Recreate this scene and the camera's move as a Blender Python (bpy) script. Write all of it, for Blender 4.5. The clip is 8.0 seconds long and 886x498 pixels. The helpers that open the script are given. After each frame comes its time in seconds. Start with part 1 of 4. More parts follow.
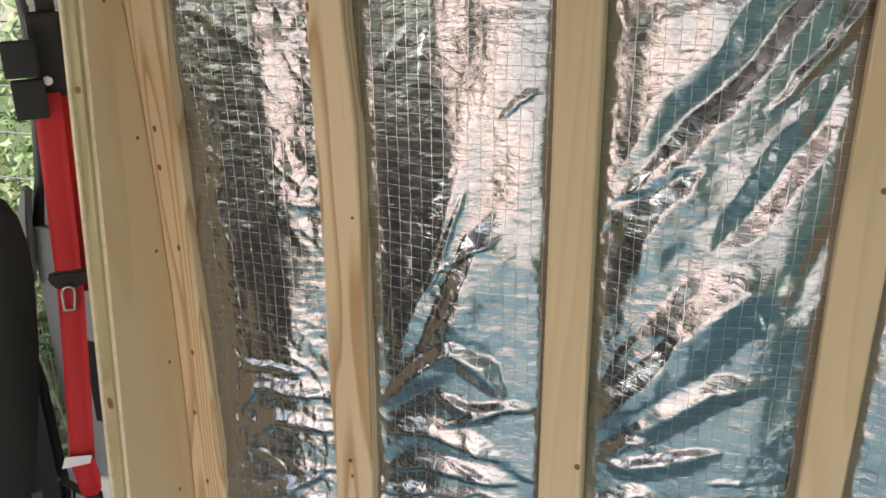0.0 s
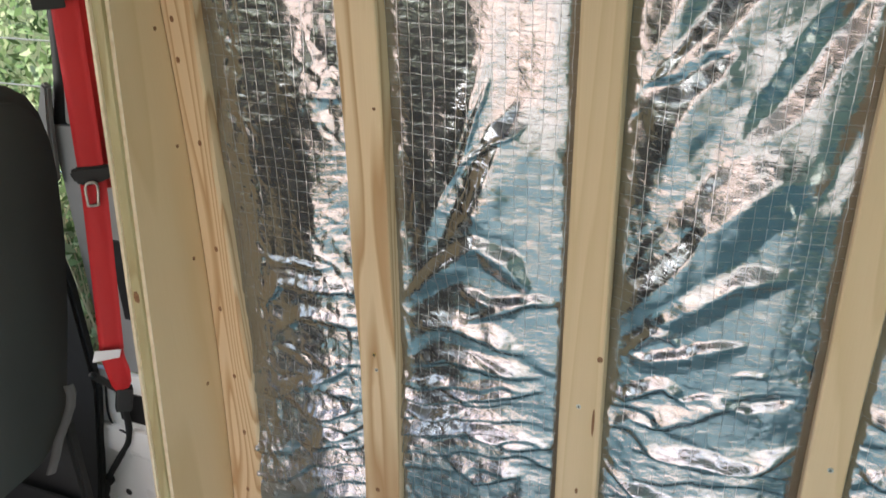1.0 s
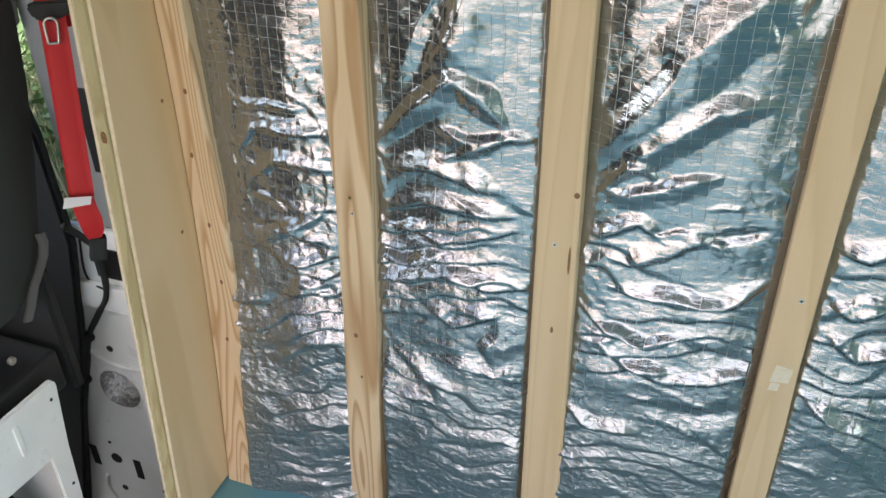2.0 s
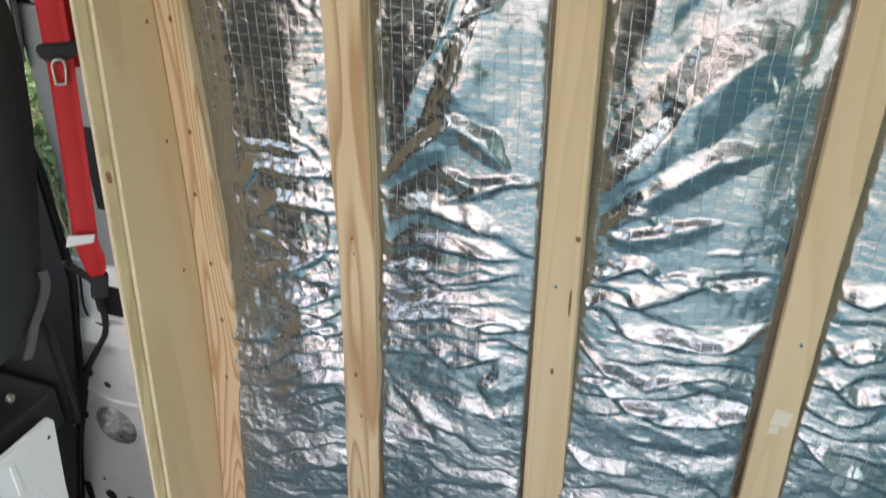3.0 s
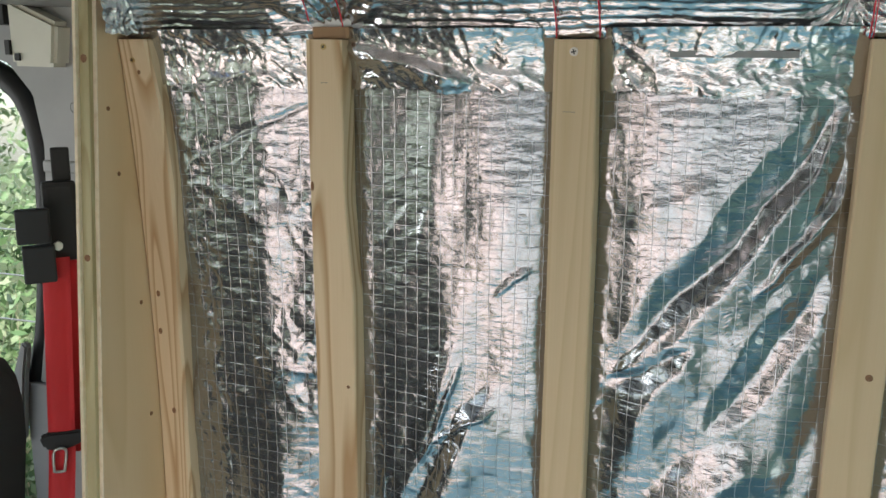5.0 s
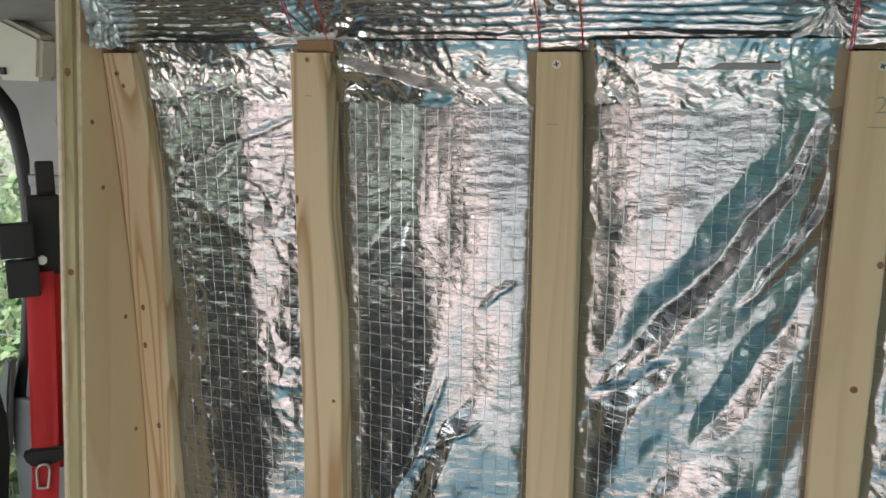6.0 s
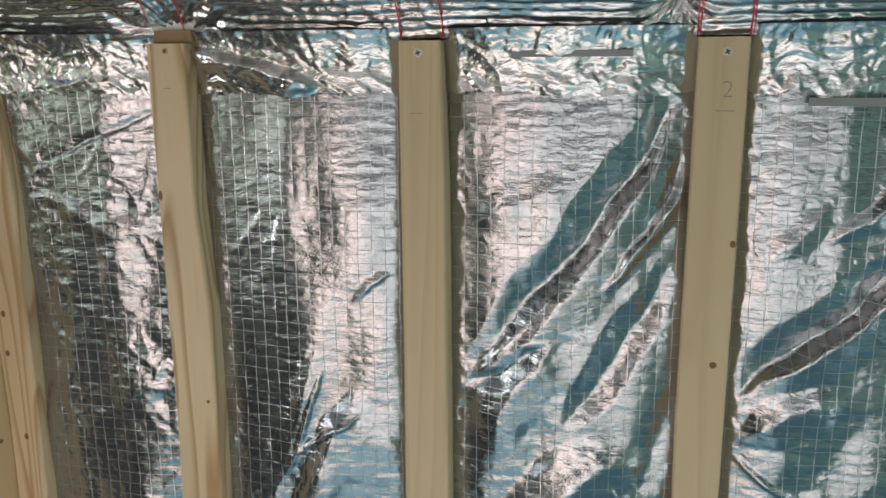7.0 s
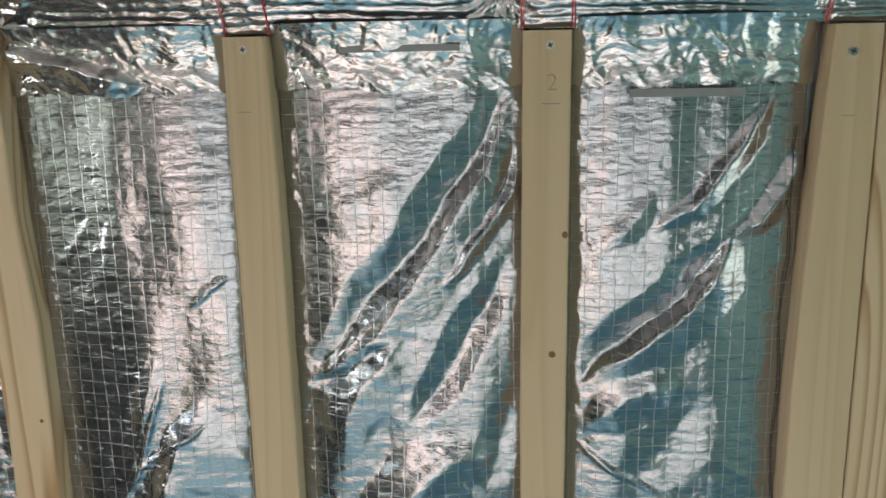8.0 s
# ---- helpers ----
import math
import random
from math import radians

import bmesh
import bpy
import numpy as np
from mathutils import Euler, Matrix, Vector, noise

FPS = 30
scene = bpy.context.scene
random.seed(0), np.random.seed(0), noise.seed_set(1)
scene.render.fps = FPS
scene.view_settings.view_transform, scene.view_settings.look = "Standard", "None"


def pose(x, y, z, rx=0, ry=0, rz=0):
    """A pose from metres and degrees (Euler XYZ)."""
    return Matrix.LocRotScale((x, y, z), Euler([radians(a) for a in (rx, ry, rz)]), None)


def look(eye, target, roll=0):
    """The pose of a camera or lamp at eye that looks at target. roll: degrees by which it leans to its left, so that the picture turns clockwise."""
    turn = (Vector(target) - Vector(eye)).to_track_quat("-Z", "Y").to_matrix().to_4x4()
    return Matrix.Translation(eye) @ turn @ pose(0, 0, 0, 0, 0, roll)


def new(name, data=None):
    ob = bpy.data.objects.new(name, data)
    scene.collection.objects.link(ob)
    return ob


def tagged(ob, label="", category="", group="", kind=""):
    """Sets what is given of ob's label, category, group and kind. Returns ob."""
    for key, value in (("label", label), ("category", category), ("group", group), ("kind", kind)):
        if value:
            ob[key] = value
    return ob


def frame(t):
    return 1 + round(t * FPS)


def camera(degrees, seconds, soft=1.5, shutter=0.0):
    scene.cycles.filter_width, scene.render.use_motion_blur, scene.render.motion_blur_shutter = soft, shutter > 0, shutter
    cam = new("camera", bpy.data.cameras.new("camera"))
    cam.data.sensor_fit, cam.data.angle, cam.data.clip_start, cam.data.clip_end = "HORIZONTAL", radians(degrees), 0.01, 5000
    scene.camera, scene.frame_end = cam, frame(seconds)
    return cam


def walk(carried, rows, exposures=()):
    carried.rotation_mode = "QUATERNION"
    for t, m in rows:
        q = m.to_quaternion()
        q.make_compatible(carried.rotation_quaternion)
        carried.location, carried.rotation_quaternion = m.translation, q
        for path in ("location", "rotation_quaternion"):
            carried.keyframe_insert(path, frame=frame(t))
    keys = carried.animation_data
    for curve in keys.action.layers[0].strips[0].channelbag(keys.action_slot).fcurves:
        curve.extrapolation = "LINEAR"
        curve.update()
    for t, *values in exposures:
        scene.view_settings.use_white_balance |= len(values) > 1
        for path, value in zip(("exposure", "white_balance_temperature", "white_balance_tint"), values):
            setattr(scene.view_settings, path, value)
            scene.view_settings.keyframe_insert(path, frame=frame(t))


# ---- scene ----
cam = camera(54.8, 8.0, shutter=0.2)
LEAN_IN = 6.0  # the body side leans inwards towards the roof
LIFT = 0.15
BODY = pose(0, 0, LIFT, LEAN_IN)  # the body side's own frame: y = 1.25 is the face of the studs
PATH = [
    (0, (0.211, 0.035, 1.549), (-0.428, 1.786, 0.823), -0.6),
    (0.5, (0.212, 0.033, 1.541), (-0.489, 1.746, 0.783), -1.2),
    (1, (0.211, 0.033, 1.502), (-0.454, 1.692, 0.604), -1.3),
    (1.5, (0.219, 0.02, 1.444), (-0.393, 1.608, 0.393), -1.4),
    (1.7, (0.227, 0.015, 1.424), (-0.369, 1.576, 0.325), -1.3),
    (2.8, (0.22, 0.003, 1.402), (-0.345, 1.553, 0.272), -0.2),
    (3, (0.214, 0.007, 1.433), (-0.368, 1.602, 0.375), -0.2),
    (3.5, (0.224, 0.023, 1.506), (-0.424, 1.728, 0.686), -0.1),
    (4, (0.218, 0.027, 1.568), (-0.452, 1.809, 0.952), 0.6),
    (4.5, (0.219, 0.027, 1.602), (-0.455, 1.847, 1.117), 0.7),
    (4.7, (0.212, 0.022, 1.619), (-0.451, 1.852, 1.158), 0.6),
    (5.8, (0.215, 0.018, 1.612), (-0.437, 1.874, 1.25), 0.6),
    (6, (0.226, 0.028, 1.615), (-0.42, 1.88, 1.222), 0.4),
    (6.5, (0.257, 0.042, 1.606), (-0.307, 1.914, 1.183), 0.2),
    (7, (0.283, 0.055, 1.615), (-0.163, 1.959, 1.199), -0.3),
    (7.5, (0.328, 0.073, 1.627), (-0.01, 1.999, 1.207), -0.7),
    (8, (0.362, 0.086, 1.62), (0.155, 2.026, 1.182), -1.1),
]
walk(cam, [(t, BODY @ look(eye, target, roll)) for t, eye, target, roll in PATH],
     [(0.0, 0.80, 7100, 21), (0.5, 0.80, 7000, 19), (1.0, 0.87, 6900, 18), (1.5, 0.98, 6700, 16), (3.0, 1.08, 6600, 16), (3.5, 0.88, 6450, 16), (4.5, 0.68, 6400, 14), (6.0, 0.60, 6450, 15), (8.0, 0.57, 6550, 15)])

# ---- world, sun, large lights ----
world = bpy.data.worlds.new("world")
scene.world = world
world.use_nodes = True
wn = world.node_tree
sky = wn.nodes.new("ShaderNodeTexSky")
sky.sky_type, sky.sun_disc = "NISHITA", False
sky.sun_elevation, sky.sun_rotation = radians(50), radians(160)
wn.nodes["Background"].inputs[1].default_value = 0.15
wn.links.new(sky.outputs[0], wn.nodes["Background"].inputs[0])
sun_data = bpy.data.lights.new("sun", "SUN")
sun_data.energy, sun_data.angle, sun_data.color = 4.2, radians(4), (1.0, 0.96, 0.9)
sun = new("sun", sun_data)
sun.matrix_world = look((0, 0, 0), (-0.22, 0.60, -0.77))


def sky_lamp(name, energy, wide, high, eye, target, colour):
    """An area lamp set across an opening, in place of daylight."""
    data = bpy.data.lights.new(name, "AREA")
    data.shape, data.size, data.size_y, data.energy, data.color = "RECTANGLE", wide, high, energy, colour
    ob = new(name, data)
    ob.matrix_world = look(eye, target)
    return ob


# pink half of the doorway light, added for peach reflections in the foil
sky_lamp("side_door_daylight", 9.2, 0.78, 1.55, (-0.58, -0.90, 0.76), (-0.58, 1.2, 0.08), (1.0, 0.80, 0.765))
sky_lamp("side_door_daylight", 7.4, 1.02, 1.55, (0.32, -0.90, 0.76), (0.30, 1.2, 0.08), (0.94, 0.95, 1.0))
sky_lamp("rear_door_daylight", 7.0, 1.24, 1.4, (2.62, 0.34, 0.80), (0.0, 0.5, 0.5), (0.88, 1.0, 0.92))
# fill lamps at unseen cab windows, added to brighten the pillar and lower left
sky_lamp("passenger_window_daylight", 1.6, 1.2, 0.5, (-2.2, -0.70, 1.50), (-1.5, 1.2, 0.0), (0.88, 1.0, 0.94))
sky_lamp("windscreen_daylight", 13.0, 1.5, 0.6, (-2.66, 0.35, 1.40), (-1.0, 0.9, 0.0), (0.97, 1.0, 1.0))


# ---- materials ----
def material(name, colour=(0.5, 0.5, 0.5), rough=0.5, metal=0.0, **extra):
    m = bpy.data.materials.new(name)
    m.use_nodes = True
    n = m.node_tree.nodes["Principled BSDF"]
    n.inputs["Base Color"].default_value = (*colour, 1)
    n.inputs["Roughness"].default_value = rough
    n.inputs["Metallic"].default_value = metal
    for key, value in extra.items():
        n.inputs[key.replace("_", " ")].default_value = value
    return m


def tree(m):
    return m.node_tree.nodes, m.node_tree.links, m.node_tree.nodes["Principled BSDF"]


def add(m, kind, inputs=(), **props):
    n = m.node_tree.nodes.new(kind)
    if "operation" in props:
        n.operation = props["operation"]
    if "data_type" in props:
        n.data_type, n.blend_type = props["data_type"], props["blend_type"]
    if "bands_direction" in props:
        n.bands_direction = props["bands_direction"]
    if "wave_profile" in props:
        n.wave_profile = props["wave_profile"]
    for key, value in dict(inputs).items():
        if hasattr(value, "is_output"):
            m.node_tree.links.new(value, n.inputs[key])
        else:
            n.inputs[key].default_value = value
    return n


def maths(m, op, a, b=0.0, c=0.0):
    n = add(m, "ShaderNodeMath", operation=op)
    for i, v in enumerate((a, b, c)):
        if hasattr(v, "is_output"):
            m.node_tree.links.new(v, n.inputs[i])
        else:
            n.inputs[i].default_value = v
    return n.outputs[0]


def ramp(m, value, stops):
    n = add(m, "ShaderNodeValToRGB", {"Fac": value})
    while len(n.color_ramp.elements) < len(stops):
        n.color_ramp.elements.new(0.5)
    for e, (p, c) in zip(n.color_ramp.elements, stops):
        e.position, e.color = p, (*c, 1)
    return n.outputs[0]


def rgb_mix(m, fac, a, b, blend="MIX"):
    n = add(m, "ShaderNodeMix", data_type="RGBA", blend_type=blend)
    for sock, v in ((n.inputs[0], fac), (n.inputs[6], a), (n.inputs[7], b)):
        if hasattr(v, "is_output"):
            m.node_tree.links.new(v, sock)
        else:
            sock.default_value = v if isinstance(v, float) else (*v, 1)
    return n.outputs[2]


def bump(m, height, strength, distance, normal=None):
    n = add(m, "ShaderNodeBump", {"Height": height, "Strength": strength, "Distance": distance})
    if normal:
        m.node_tree.links.new(normal, n.inputs["Normal"])
    return n.outputs[0]


def noise_of(m, vector, scale, detail=3.0, rough=0.5):
    v = add(m, "ShaderNodeMapping", {"Vector": vector, "Scale": scale}).outputs[0]
    return add(m, "ShaderNodeTexNoise", {"Vector": v, "Scale": 1.0, "Detail": detail, "Roughness": rough}).outputs[0]


def wood(name, light, dark, rings=16.0, bend=7.0, stretch=0.07, rough=0.6, contrast=0.6):
    """Softwood with long wavy grain along z, a finer fibre and some stains."""
    m = material(name, light, rough)
    nodes, links, b = tree(m)
    pos = add(m, "ShaderNodeTexCoord").outputs["Object"]
    rnd = add(m, "ShaderNodeObjectInfo").outputs["Random"]
    shift = add(m, "ShaderNodeCombineXYZ", {"X": maths(m, "MULTIPLY", rnd, 7.0), "Z": maths(m, "MULTIPLY", rnd, 31.0)}).outputs[0]
    moved = add(m, "ShaderNodeVectorMath", {0: pos, 1: shift}, operation="ADD").outputs[0]
    rise = noise_of(m, moved, (bend, bend, bend * stretch), 1.0, 0.35)
    wave = maths(m, "FRACT", maths(m, "MULTIPLY", rise, rings))
    fibre = noise_of(m, moved, (420, 420, 8))
    blotch = noise_of(m, moved, (8, 8, 2.2))
    grain = ramp(m, wave, [(0.0, light), (0.45, tuple(0.97 * c for c in light)), (0.88, tuple(contrast * d + (1 - contrast) * c for c, d in zip(light, dark))), (1.0, light)])
    toned = rgb_mix(m, maths(m, "MULTIPLY", fibre, 0.22), grain, dark)
    stained = rgb_mix(m, maths(m, "MULTIPLY", maths(m, "SUBTRACT", blotch, 0.42), 0.5), toned, dark)
    links.new(stained, b.inputs["Base Color"])
    links.new(maths(m, "ADD", rough - 0.1, maths(m, "MULTIPLY", fibre, 0.25)), b.inputs["Roughness"])
    links.new(bump(m, maths(m, "ADD", fibre, maths(m, "MULTIPLY", wave, 0.4)), 0.25, 0.001), b.inputs["Normal"])
    return m


def foil(name, grid, tint=(0.41, 0.42, 0.432), rough=0.18, crinkle=0.41):
    """Aluminium foil; grid: the pitch of the scrim that shows through it, or 0."""
    m = material(name, tint, rough, 0.92)
    nodes, links, b = tree(m)
    uv = add(m, "ShaderNodeUVMap").outputs["UV"]
    wobble = add(m, "ShaderNodeVectorMath", {0: add(m, "ShaderNodeTexNoise", {"Vector": uv, "Scale": 40.0, "Detail": 2.0}).outputs["Color"], "Scale": 0.02}, operation="SCALE").outputs[0]
    bent = add(m, "ShaderNodeVectorMath", {0: uv, 1: wobble}, operation="ADD").outputs[0]
    fine = noise_of(m, bent, (70, 210, 1), 3.0, 0.55)
    soft = noise_of(m, bent, (26, 74, 1), 3.0)
    facet = add(m, "ShaderNodeTexVoronoi", {"Vector": add(m, "ShaderNodeMapping", {"Vector": bent, "Scale": (48, 80, 1)}).outputs[0], "Scale": 1.0}).outputs["Distance"]
    dull = noise_of(m, uv, (7, 5, 1), 4.0, 0.6)
    height = maths(m, "ADD", maths(m, "MULTIPLY", fine, crinkle), maths(m, "ADD", maths(m, "MULTIPLY", soft, crinkle * 2.0), maths(m, "MULTIPLY", facet, crinkle * 0.9)))
    roughness = maths(m, "ADD", rough - 0.05, maths(m, "MULTIPLY", dull, 0.12))
    if grid:
        wob = add(m, "ShaderNodeVectorMath", {0: add(m, "ShaderNodeTexNoise", {"Vector": uv, "Scale": 26.0, "Detail": 2.0}).outputs["Color"], "Scale": 0.005}, operation="SCALE").outputs[0]
        xy = add(m, "ShaderNodeSeparateXYZ", {0: add(m, "ShaderNodeVectorMath", {0: uv, 1: wob}, operation="ADD").outputs[0]})
        lines = []
        for out in (xy.outputs[0], xy.outputs[1]):
            d = maths(m, "ABSOLUTE", maths(m, "SUBTRACT", maths(m, "FRACT", maths(m, "DIVIDE", out, grid)), 0.5))
            lines.append(add(m, "ShaderNodeMapRange", {"Value": d, "From Min": 0.008, "From Max": 0.032, "To Min": 1.0, "To Max": 0.0}).outputs[0])
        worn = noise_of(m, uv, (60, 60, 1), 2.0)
        # scrim lines weaken towards the floor
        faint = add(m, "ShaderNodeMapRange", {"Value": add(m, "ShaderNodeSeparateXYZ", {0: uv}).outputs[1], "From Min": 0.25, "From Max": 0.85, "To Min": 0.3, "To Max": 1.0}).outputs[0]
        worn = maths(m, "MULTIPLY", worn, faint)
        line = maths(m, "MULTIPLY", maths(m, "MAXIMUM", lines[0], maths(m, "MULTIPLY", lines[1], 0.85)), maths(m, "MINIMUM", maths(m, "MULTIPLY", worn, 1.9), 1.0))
        # each mesh of the scrim is a small cushion with a lean of its own
        cells, swell = [], []
        for out in (xy.outputs[0], xy.outputs[1]):
            along = maths(m, "ADD", maths(m, "DIVIDE", out, grid), 0.5)
            cells.append(maths(m, "FLOOR", along))
            swell.append(maths(m, "SUBTRACT", maths(m, "FRACT", along), 0.5))
        own = add(m, "ShaderNodeTexWhiteNoise", {"Vector": add(m, "ShaderNodeCombineXYZ", {0: cells[0], 1: cells[1]}).outputs[0]}, noise_dimensions="2D").outputs["Color"]
        lean = add(m, "ShaderNodeSeparateXYZ", {0: own})
        for k, much in ((0, 0.2), (1, 0.3)):
            height = maths(m, "ADD", height, maths(m, "MULTIPLY", maths(m, "MULTIPLY", swell[k], maths(m, "SUBTRACT", lean.outputs[k], 0.5)), much))
            height = maths(m, "SUBTRACT", height, maths(m, "MULTIPLY", maths(m, "MULTIPLY", swell[k], swell[k]), maths(m, "MULTIPLY", lean.outputs[2], 0.7)))
        height = maths(m, "ADD", height, maths(m, "MULTIPLY", line, 0.08))
        roughness = maths(m, "ADD", roughness, maths(m, "MULTIPLY", line, 0.12))
        links.new(rgb_mix(m, maths(m, "MULTIPLY", line, 0.17), tint, (0.8, 0.8, 0.78)), b.inputs["Base Color"])
        links.new(maths(m, "SUBTRACT", 0.95, maths(m, "MULTIPLY", line, 0.06)), b.inputs["Metallic"])
        dusty = add(m, "ShaderNodeMapRange", {"Value": add(m, "ShaderNodeSeparateXYZ", {0: uv}).outputs[1], "From Min": 0.05, "From Max": 0.62, "To Min": 1.0, "To Max": 0.0}).outputs[0]
        roughness = maths(m, "ADD", roughness, maths(m, "MULTIPLY", dusty, 0.11))
        height = maths(m, "ADD", height, maths(m, "MULTIPLY", maths(m, "MULTIPLY", dusty, noise_of(m, bent, (75, 105, 1), 2.5, 0.6)), 2.0))
    links.new(roughness, b.inputs["Roughness"])
    links.new(bump(m, height, 0.7, 0.0024), b.inputs["Normal"])
    return m


def worn(name, colour, other, rough=0.5, metal=0.0, scale=14.0, relief=0.15, amount=0.6, fine=260.0):
    """A painted, moulded or woven surface with stains and a fine relief."""
    m = material(name, colour, rough, metal)
    nodes, links, b = tree(m)
    pos = add(m, "ShaderNodeTexCoord").outputs["Object"]
    big = noise_of(m, pos, (scale,) * 3, 5.0, 0.6)
    small = noise_of(m, pos, (fine,) * 3, 2.0)
    fac = maths(m, "MULTIPLY", add(m, "ShaderNodeMapRange", {"Value": big, "From Min": 0.45, "From Max": 0.75}).outputs[0], amount)
    links.new(rgb_mix(m, fac, colour, other), b.inputs["Base Color"])
    links.new(maths(m, "ADD", rough - 0.1, maths(m, "MULTIPLY", big, 0.2)), b.inputs["Roughness"])
    links.new(bump(m, small, relief, 0.001), b.inputs["Normal"])
    return m


def webbing():
    m = material("red_webbing", (0.52, 0.012, 0.014), 0.55)
    nodes, links, b = tree(m)
    uv = add(m, "ShaderNodeUVMap").outputs["UV"]
    rib = add(m, "ShaderNodeTexWave", {"Vector": uv, "Scale": 160.0}, bands_direction="X").outputs["Fac"]
    weft = add(m, "ShaderNodeTexWave", {"Vector": uv, "Scale": 260.0}, bands_direction="Y").outputs["Fac"]
    links.new(bump(m, maths(m, "ADD", rib, maths(m, "MULTIPLY", weft, 0.6)), 0.4, 0.0006), b.inputs["Normal"])
    links.new(rgb_mix(m, maths(m, "MULTIPLY", rib, 0.3), (0.56, 0.014, 0.016), (0.4, 0.008, 0.012)), b.inputs["Base Color"])
    return m


def leafy(name, a, b_colour, c):
    m = material(name, a, 0.5)
    nodes, links, b = tree(m)
    rnd = add(m, "ShaderNodeNewGeometry").outputs["Random Per Island"]
    links.new(ramp(m, rnd, [(0.0, a), (0.5, b_colour), (1.0, c)]), b.inputs["Base Color"])
    b.inputs["Subsurface Weight"].default_value = 0.0
    return m


PINE = wood("pine", (0.72, 0.545, 0.345), (0.40, 0.22, 0.09), rings=13.0, bend=13.0, stretch=0.075, contrast=0.85)
PINE_PLAIN = wood("planed_pine", (0.66, 0.492, 0.308), (0.50, 0.35, 0.18), rings=11.0, bend=14.0, stretch=0.03, contrast=0.45)
PINE_GREEN = wood("treated_pine", (0.46, 0.40, 0.22), (0.30, 0.22, 0.09), rings=9.0, bend=18.0, stretch=0.06, contrast=0.6)
PLY = wood("plywood_veneer", (0.71, 0.515, 0.312), (0.57, 0.38, 0.19), rings=7.0, bend=5.0, stretch=0.12, contrast=0.5)
PLY_EDGE = worn("plywood_edge", (0.72, 0.60, 0.42), (0.5, 0.36, 0.2), 0.7, scale=60.0)
BROWN_WOOD = wood("brown_offcut", (0.34, 0.20, 0.10), (0.2, 0.11, 0.05))
KNOT = worn("knot_wood", (0.22, 0.10, 0.04), (0.08, 0.035, 0.015), 0.55, scale=200.0)
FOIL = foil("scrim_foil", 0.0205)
TAPE = foil("foil_tape", 0.0, (0.62, 0.62, 0.62), 0.17, 0.5)
ROOF_FOIL = foil("roof_foil", 0.0, (0.54, 0.54, 0.54), 0.17, 0.4)
SEAM = material("seam_shadow_gap", (0.02, 0.022, 0.024), 0.7)
STEEL = material("zinc_screw", (0.62, 0.6, 0.55), 0.32, 1.0)
BRASSY = material("yellow_screw", (0.5, 0.36, 0.16), 0.38, 1.0)
DARK_STEEL = material("screw_recess", (0.03, 0.03, 0.03), 0.6)
WHITE_PAINT = worn("white_body_paint", (0.86, 0.86, 0.83), (0.72, 0.70, 0.66), 0.3, scale=9.0, relief=0.03, amount=0.4)
# grey of real trim, and of the upper pillar with its shade painted in
GREY_TRIM_SHADE = worn("grey_trim_shade", (0.30, 0.30, 0.29), (0.25, 0.25, 0.24), 0.5, scale=8.0)
CREAM_TRIM = worn("cream_plastic", (0.62, 0.60, 0.50), (0.52, 0.5, 0.42), 0.45, scale=8.0)
REFLECTED_DARK = worn("reflected_dark_grey", (0.085, 0.088, 0.085), (0.065, 0.067, 0.065), 0.7, scale=12.0)
BLACK = worn("black_plastic", (0.016, 0.017, 0.017), (0.023, 0.023, 0.023), 0.7, scale=20.0)
RUBBER = worn("black_rubber", (0.01, 0.01, 0.01), (0.02, 0.02, 0.02), 0.6, scale=20.0)
SEAT_CLOTH = worn("charcoal_seat_cloth", (0.055, 0.056, 0.052), (0.07, 0.07, 0.065), 0.9, scale=6.0, relief=0.5, fine=500.0)
STRAP = worn("grey_strap", (0.06, 0.06, 0.057), (0.05, 0.05, 0.047), 0.7, scale=40.0)
BAG = worn("black_polythene", (0.01, 0.01, 0.012), (0.02, 0.02, 0.02), 0.22, scale=30.0, relief=0.4, fine=60.0)
RED = webbing()
RED_PEN = material("red_cord", (0.65, 0.02, 0.04), 0.5)
PAPER = worn("white_tag", (0.8, 0.8, 0.8), (0.7, 0.7, 0.68), 0.6)
CLEAR_TAPE = worn("translucent_tape", (0.70, 0.62, 0.48), (0.60, 0.50, 0.36), 0.5, scale=120.0)
PENCIL = material("pencil", (0.30, 0.25, 0.19), 0.5)
REFLECTED_GREEN = worn("reflected_green_panel", (0.32, 0.52, 0.44), (0.24, 0.42, 0.37), 0.5, scale=7.0, relief=0.1)
TEAL = worn("teal_floor_board", (0.13, 0.33, 0.40), (0.10, 0.27, 0.34), 0.5, scale=7.0, relief=0.1)
GLASS = material("cab_glass", (0.95, 0.98, 0.96), 0.02, Transmission_Weight=1.0, IOR=1.1)
LEAF = leafy("hedge_leaves", (0.12, 0.22, 0.08), (0.20, 0.31, 0.13), (0.36, 0.42, 0.24))
STALK = material("dry_stalks", (0.42, 0.38, 0.24), 0.8)
EARTH = worn("meadow", (0.10, 0.14, 0.05), (0.16, 0.15, 0.08), 0.95, scale=2.0)
WIRE = material("galvanised_wire", (0.45, 0.45, 0.43), 0.5, 0.8)


# ---- builders ----
def mesh_of(name, verts, faces, uv=None, smooth=False):
    me = bpy.data.meshes.new(name)
    me.from_pydata(verts, [], faces)
    if uv is not None:
        layer = me.uv_layers.new(name="UVMap")
        loops = np.empty(len(me.loops), dtype=np.int32)
        me.loops.foreach_get("vertex_index", loops)
        layer.data.foreach_set("uv", np.asarray(uv, dtype=np.float32)[loops].ravel())
    if smooth:
        me.polygons.foreach_set("use_smooth", [True] * len(me.polygons))
    me.update()
    return me


